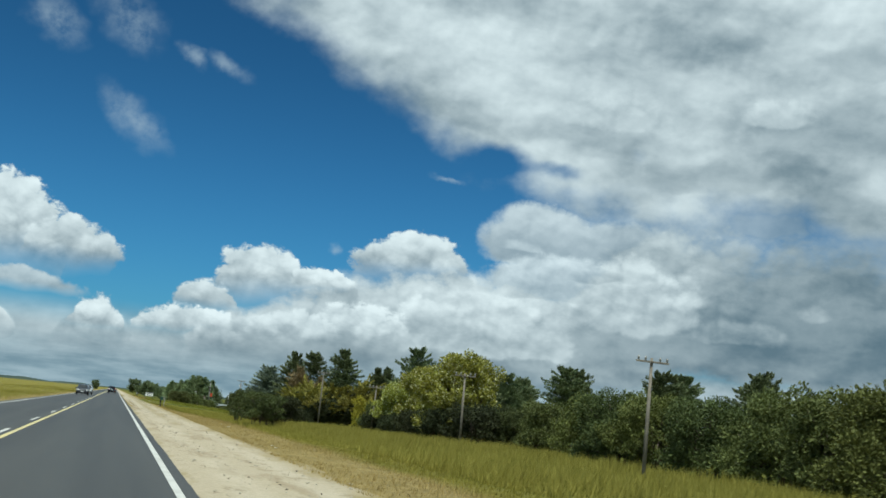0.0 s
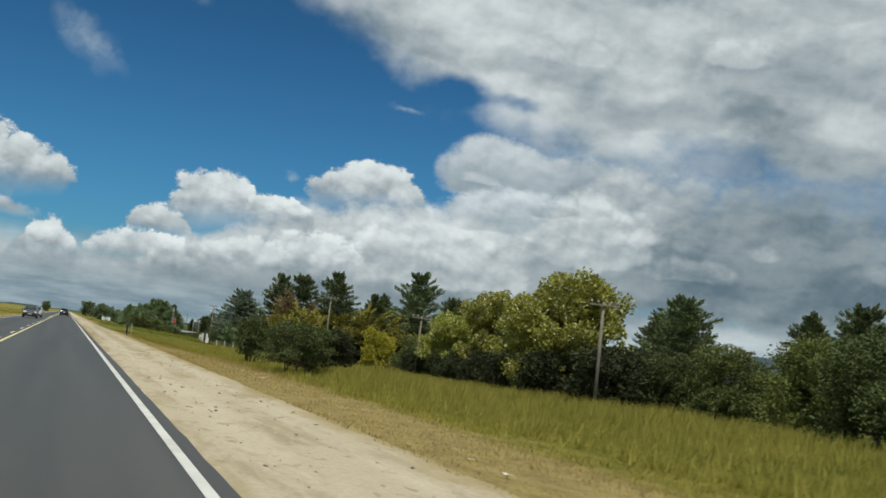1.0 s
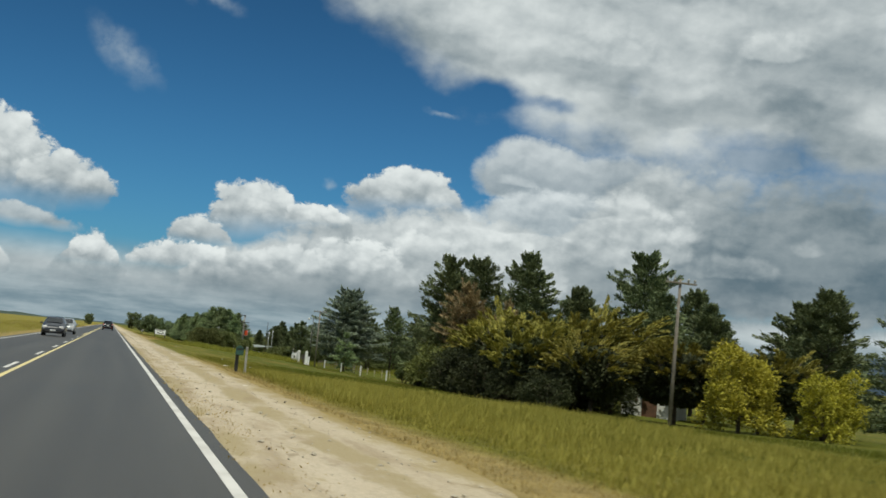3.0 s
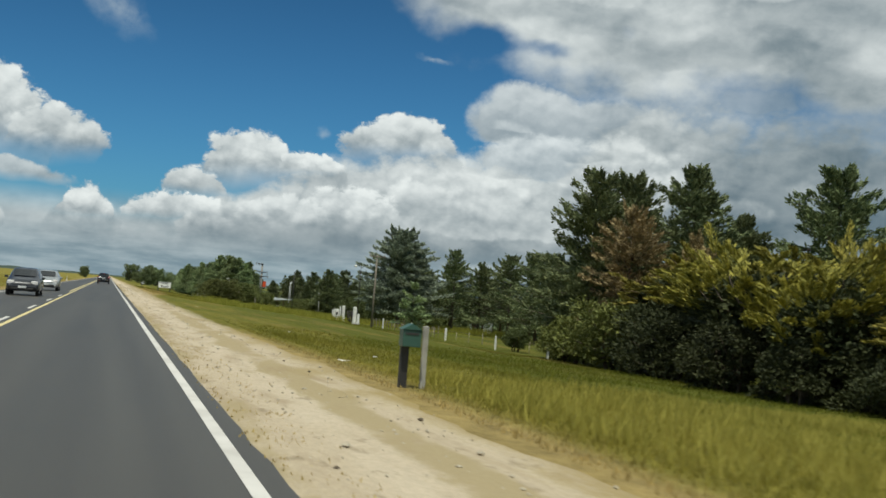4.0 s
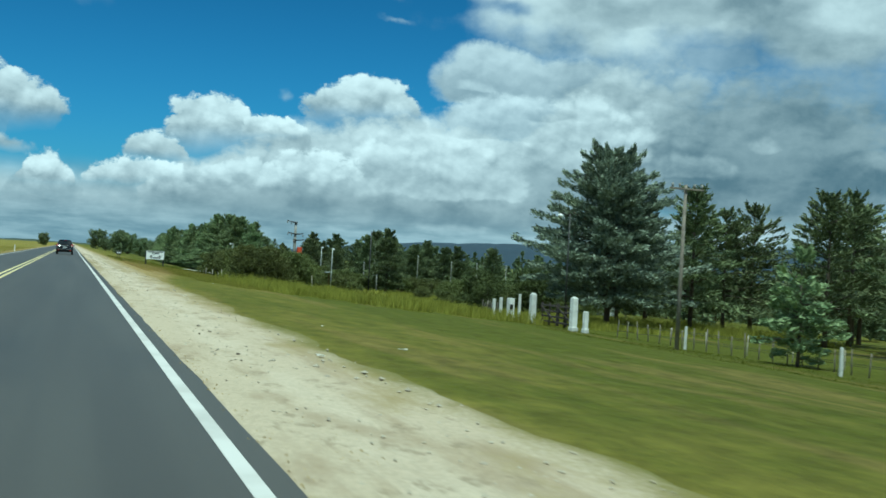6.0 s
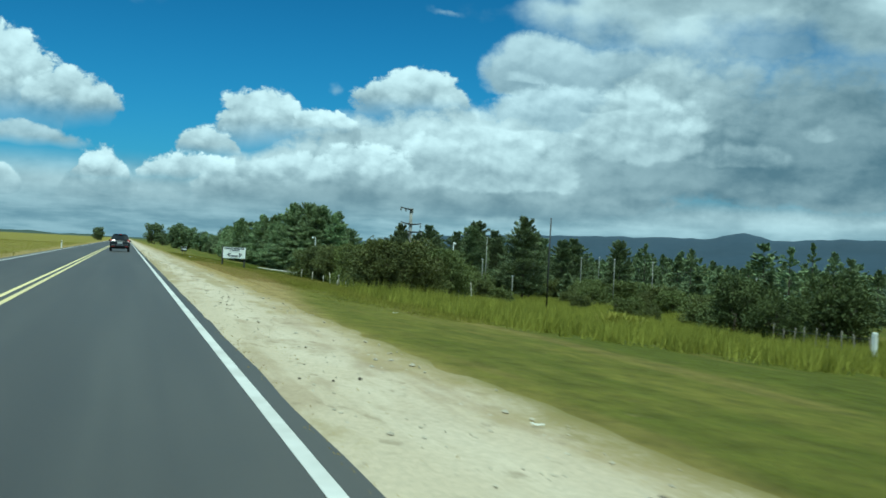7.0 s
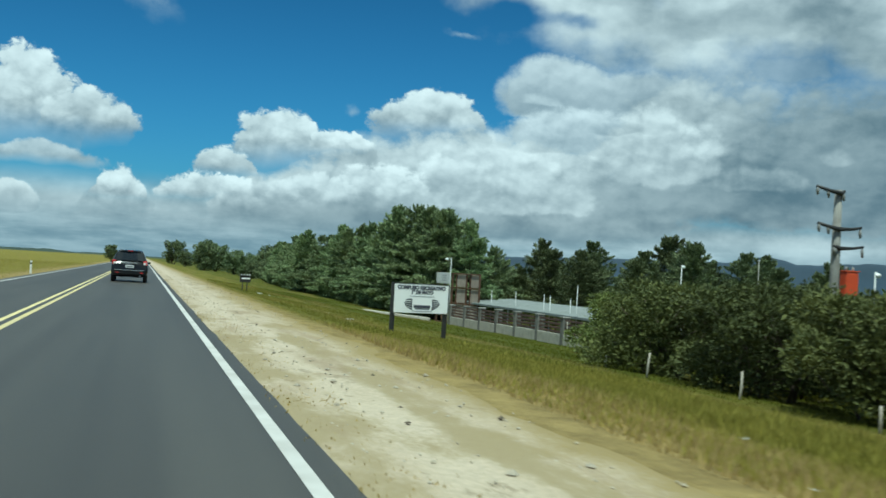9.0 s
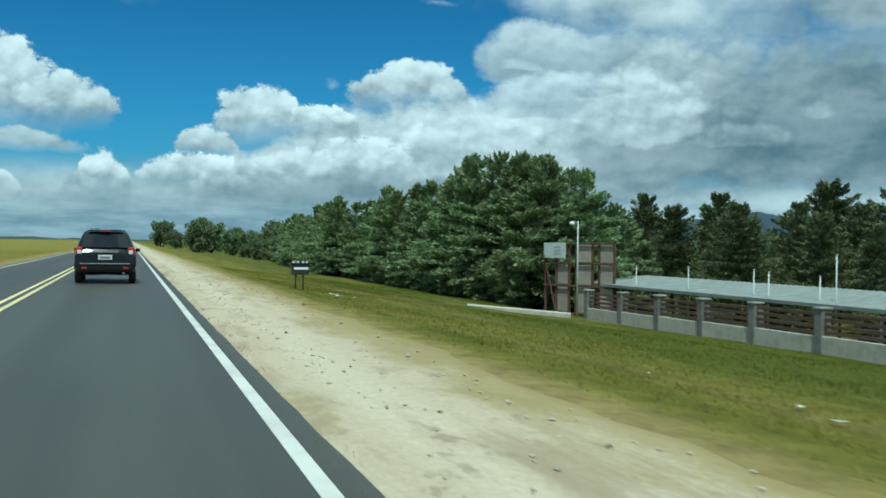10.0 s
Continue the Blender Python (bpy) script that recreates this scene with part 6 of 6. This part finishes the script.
def pavilion():
    xa = 19.40

    def fx(y):
        return xa + (y - 275) * 0.03

    f = thing("pavilion_fence", (xa, 275, float(gz(xa, 275))), "low concrete wall with grey pillars and brown plank rails", "fence")
    oz = f.matrix_world.translation.z
    stone = surface("grey_pillar_stone", (0.20, 0.19, 0.17), (0.12, 0.115, 0.10), 4, 40, 0.9, bump=0.3)
    plank = surface("red_brown_plank", (0.115, 0.060, 0.042), (0.07, 0.045, 0.036), 3, 40, 0.85, bump=0.25)
    ys = [282.0, 278.4, 275.0, 271.6, 268.2, 264.6, 261.0, 257.4, 253.8]
    for y in ys:
        x = fx(y)
        g = float(gz(x, y))
        pil = part("pillar", box((0.34, 0.34, 1.50), (x - xa, y - 275, g - oz + 0.55), 0.02), stone, f)
        part("coping", box((0.40, 0.40, 0.06), (x - xa, y - 275, g - oz + 1.32), 0.012), CONCRETE, pil, "pale coping slab")
    for y0, y1 in zip(ys, ys[1:]):
        ym, n = (y0 + y1) / 2, abs(y1 - y0) - 0.35
        x = fx(ym)
        g = float(gz(x, ym)) - oz
        part("wall", box((0.20, n, 0.74), (x - xa, ym - 275, g + 0.15), 0.012), PALE_CONCRETE, f, "low grey concrete wall")
        for k, zz in enumerate((0.62, 0.80, 0.98, 1.16)):
            part("plank", box((0.04, n - 0.02 * k, 0.10), (x - xa + 0.006 * (-1) ** k, ym - 275, g + zz), 0.008), plank, f)
    s = thing("pavilion", (24.0, 272, float(gz(24, 272))), "long low shelter with a galvanised sheet roof", "shelter")
    sz = s.matrix_world.translation.z
    # corrugated roof sheet, rising to the back
    bm = bmesh.new()
    ny, rows = 310, []
    for x in (22.3, 26.2):
        row_ = []
        for i in range(ny):
            y = 253.0 + 36.5 * i / (ny - 1)
            row_.append(bm.verts.new((x - 24, y - 272, -0.50 + 0.085 * (x - 22.3) + 0.022 * math.sin(i * 1.9) - sz)))
        rows.append(row_)
    for i in range(ny - 1):
        bm.faces.new((rows[0][i], rows[1][i], rows[1][i + 1], rows[0][i + 1]))
    bmesh.ops.recalc_face_normals(bm, faces=bm.faces)
    bmesh.ops.solidify(bm, geom=bm.faces[:], thickness=0.04)
    part("roof", bm, GALVANISED, s, "grey corrugated sheet roof")
    part("fascia", box((0.05, 36.5, 0.14), (-1.70, -0.75, -0.56 - sz), 0.01), GALVANISED, s)
    for y in (253.5, 260, 266.5, 273, 279.5, 286):
        for x in (22.6, 25.9):
            g = float(gz(x, y))
            zt = -0.50 + 0.085 * (x - 22.3) - sz - 0.05
            part("column", tube([(x - 24, y - 272, g - sz - 0.2), (x - 24, y - 272, zt)], [0.06, 0.05], 8), BROWN_WOOD if x > 24 else PALE_METAL, s)
    for y, w in ((256, 1.8), (263, 1.5), (268.5, 2.2), (274, 1.4), (279, 2.0)):
        g = float(gz(24.2, y))
        b = thing("picnic_bench", (24.2, y, g), "white slatted bench under the shelter roof", "bench", "benches under the shelter")
        for k in range(3):
            part("slat", box((0.10, w, 0.03), (-0.13 + 0.13 * k, 0, 0.46), 0.006), WHITEWASH, b)
        for k in range(2):
            part("back_slat", box((0.03, w, 0.10), (0.22, 0, 0.66 + 0.15 * k), 0.006), WHITEWASH, b)
        for sy in (-1, 1):
            part("leg", box((0.42, 0.06, 0.46), (0, sy * (w / 2 - 0.15), 0.21), 0.008), CONCRETE, b)
            part("upright", box((0.04, 0.06, 0.90), (0.255, sy * (w / 2 - 0.15), 0.45), 0.006), CONCRETE, b)
    for y, top in ((284.2, 0.45), (279.3, 0.52), (274.3, 0.52), (273.3, 0.45), (270.2, 0.40), (269.3, 1.15), (262.0, 0.6), (257.5, 0.5)):
        g = float(gz(23.0, y))
        m = thing("mast", (23.0, y, g), "slender white mast standing above the shelter roof", "mast", "white masts along the shelter")
        part("shaft", tube([(0, 0, -0.2), (0, 0, 1.2), (0, 0, top - g)], [0.028, 0.026, 0.024], 8), PALE_METAL, m)
        part("cap", box((0.07, 0.07, 0.025), (0, 0, top - g), 0.008), PALE_METAL, m)


pavilion()


def cottage(x, y, w, d, h, turn, lab, roof_material):
    z = float(gz(x, y))
    c = thing("cottage", Matrix.Translation((x, y, z)) @ pose(0, 0, 0, 0, 0, turn), lab, "house")
    t = 0.18
    part("front_wall_left", box((w * 0.36, t, h + 0.3), (-w * 0.32, -d / 2, h / 2 - 0.15), 0.01), WHITEWASH, c)
    part("front_wall_right", box((w * 0.36, t, h + 0.3), (w * 0.32, -d / 2, h / 2 - 0.15), 0.01), WHITEWASH, c)
    part("lintel", box((w * 0.28, t, h - 2.0), (0, -d / 2, 2.0 + (h - 2.0) / 2), 0.0), WHITEWASH, c)
    part("door", box((w * 0.28, 0.06, 2.0), (0, -d / 2 + 0.04, 1.0), 0.01), BROWN_WOOD, c)
    part("back_wall", box((w, t, h + 0.3), (0, d / 2, h / 2 - 0.15), 0.01), WHITEWASH, c)
    for sx in (-1, 1):
        part("side_wall", box((t, d - t, h + 0.3), (sx * (w / 2 - t / 2), 0, h / 2 - 0.15), 0.01), WHITEWASH, c)
        win = part("window", box((0.7, 0.05, 0.8), (sx * w * 0.32, -d / 2 - 0.095, 1.35), 0.01), BROWN_WOOD, c)
        part("pane", box((0.56, 0.02, 0.66), (sx * w * 0.32, -d / 2 - 0.125, 1.35)), GLASS_DARK, win)
        part("roof_slope", box((w + 0.6, d * 0.62, 0.08), (0, sx * d * 0.27, h + 0.30), 0.01, turn=Matrix.Rotation(-sx * radians(22), 4, "X")), roof_material, c)


TERRACOTTA = surface("terracotta_roof", (0.26, 0.11, 0.06), (0.17, 0.08, 0.05), 3, 30, 0.9, bump=0.4)
cottage(32.6, 131.0, 3.4, 3.0, 2.0, -40, "small white cottage half hidden by garden trees", TERRACOTTA)



def shed(x, y, turn):
    z = float(gz(x, y))
    s = thing("low_shed", Matrix.Translation((x, y, z)) @ pose(0, 0, 0, 0, 0, turn), "low whitewashed shed with a grey-green sheet roof in the scrub", "shed")
    part("wall", box((5.0, 2.6, 2.1), (0, 0, 0.85), 0.02), WHITEWASH, s)
    part("roof", box((5.8, 3.4, 0.10), (0, 0, 2.02), 0.02, turn=Matrix.Rotation(radians(7), 4, "X")), SHED_ROOF, s, "grey-green sheet roof")
    part("water_tank", box((0.7, 0.6, 0.5), (-2.1, 0.2, 2.3), 0.06), WHITEWASH, s, "white roof tank")
    part("door", box((0.8, 0.05, 1.7), (0.6, -1.32, 0.75), 0.01), BROWN_WOOD, s)
    part("window", box((0.7, 0.05, 0.6), (-1.2, -1.32, 1.15), 0.01), GLASS_DARK, s)


SHED_ROOF = surface("grey_green_sheet", (0.16, 0.22, 0.19), (0.11, 0.15, 0.13), 2, 40, 0.7, bump=0.1)
shed(50.5, 241.5, -38)


def goal(x, y, turn):
    g = thing("football_goal", Matrix.Translation((x, y, float(gz(x, y)))) @ pose(0, 0, 0, 0, 0, turn), "small white football goal frame in the meadow", "goal")
    for sx in (-1.4, 1.4):
        part("post", tube([(sx, 0, -0.1), (sx, 0, 1.9)], [0.05, 0.05], 8), WHITEWASH, g)
    part("crossbar", tube([(-1.45, 0, 1.9), (1.45, 0, 1.9)], [0.05, 0.05], 8), WHITEWASH, g)


goal(57.0, 287.0, -30)

# ---- stones and litter on the shoulder ----
STONE = surface("pale_stone", (0.44, 0.39, 0.30), (0.30, 0.26, 0.20), 9, 60, 0.95, bump=0.2, spread=0.15)
DARK_STONE = surface("dark_clod", (0.14, 0.11, 0.075), (0.09, 0.07, 0.05), 9, 60, 0.95, bump=0.3, spread=0.1)
PAPER = surface("white_litter", (0.80, 0.79, 0.74), (0.62, 0.60, 0.55), 9, 60, 0.7, bump=0.1)


def pebbles(name, count, material, size, seed, label, xr=(1.6, 4.6)):
    rng = np.random.default_rng(seed)
    base = np.array([(1, 0, 0), (-1, 0, 0), (0, 1, 0), (0, -1, 0), (0, 0, 1), (0, 0, -1)], float)
    tri = np.array([(0, 2, 4), (2, 1, 4), (1, 3, 4), (3, 0, 4), (2, 0, 5), (1, 2, 5), (3, 1, 5), (0, 3, 5)])
    x, y = rng.uniform(*xr, count), rng.uniform(8, 300, count)
    x = np.where(x > np.interp(y, [20, 100, 180, 300], [4.6, 4.0, 3.6, 3.9]), rng.uniform(1.6, 3.5, count), x)
    s = rng.uniform(0.35, 1.0, count) ** 2.2 * size
    v = base[None] * rng.uniform(0.6, 1.3, (count, 6, 3)) * s[:, None, None] * (1, 1.3, 0.6)
    v += np.stack([x, y, gz(x, y) + 0.03 + s * 0.2], 1)[:, None]
    f = tri[None] + (np.arange(count) * 6)[:, None, None]
    tagged(new(name, mesh_from(name, v.reshape(-1, 3), f.reshape(-1, 3), material)), label, "stones", kind="stuff")


pebbles("gravel_stones", 5200, STONE, 0.026, 21, "loose pale stones on the gravel shoulder")
pebbles("white_stones", 800, STONE, 0.050, 23, "scattered larger pale stones on the gravel", (1.8, 4.3))
pebbles("soil_clods", 240, DARK_STONE, 0.040, 22, "small dark clods and twigs on the shoulder", (1.6, 5.6))


def scrap(x, y, size, turn, label, material=None):
    rng = random.Random(int(x * 100 + y * 7))
    bm = bmesh.new()
    n = 5
    grid = [[bm.verts.new(((i / n - 0.5) * size, (j / n - 0.5) * size * 0.5, 0.03 + 0.10 * size * rng.random() + 0.25 * size * (i / n - 0.5) ** 2)) for j in range(n + 1)] for i in range(n + 1)]
    for i in range(n):
        for j in range(n):
            bm.faces.new((grid[i][j], grid[i + 1][j], grid[i + 1][j + 1], grid[i][j + 1]))
    bmesh.ops.solidify(bm, geom=bm.faces[:], thickness=0.008)
    me = bpy.data.meshes.new("paper_scrap")
    bm.to_mesh(me)
    bm.free()
    me.materials.append(material or PAPER)
    ob = new("paper_scrap", me)
    ob.matrix_world = Matrix.Translation((x, y, float(gz(x, y)) + 0.015)) @ pose(0, 0, 0, 0, 0, turn)
    tagged(ob, label, "litter", "litter on the verge")


for i, (x, y, size) in enumerate((
        (5.6, 54.0, 0.35), (5.6, 57.9, 0.25), (5.0, 33.4, 0.28), (5.1, 34.9, 0.15), (3.5, 99.8, 0.2), (6.1, 119.8, 0.4), (4.7, 116.7, 0.45), (2.4, 118.7, 0.22), (6.0, 131.6, 0.25), (3.2, 130.7, 0.15), (3.0, 124.4, 0.18), (5.0, 158.3, 0.35), (3.3, 156.6, 0.3), (3.2, 174.1, 0.2), (6.1, 190.6, 0.22), (4.8, 163.1, 0.2), (4.6, 221.1, 0.18), (6.0, 224.3, 0.18), (6.3, 247.2, 0.25), (5.6, 267.3, 0.5), (5.7, 268.6, 0.5), (6.1, 267.7, 0.3), (3.2, 246.9, 0.15), (6.0, 246.2, 0.25), (6.0, 249.8, 0.12))):
    scrap(x, y, size * 0.55, i * 53, "crumpled white litter lying on the verge")
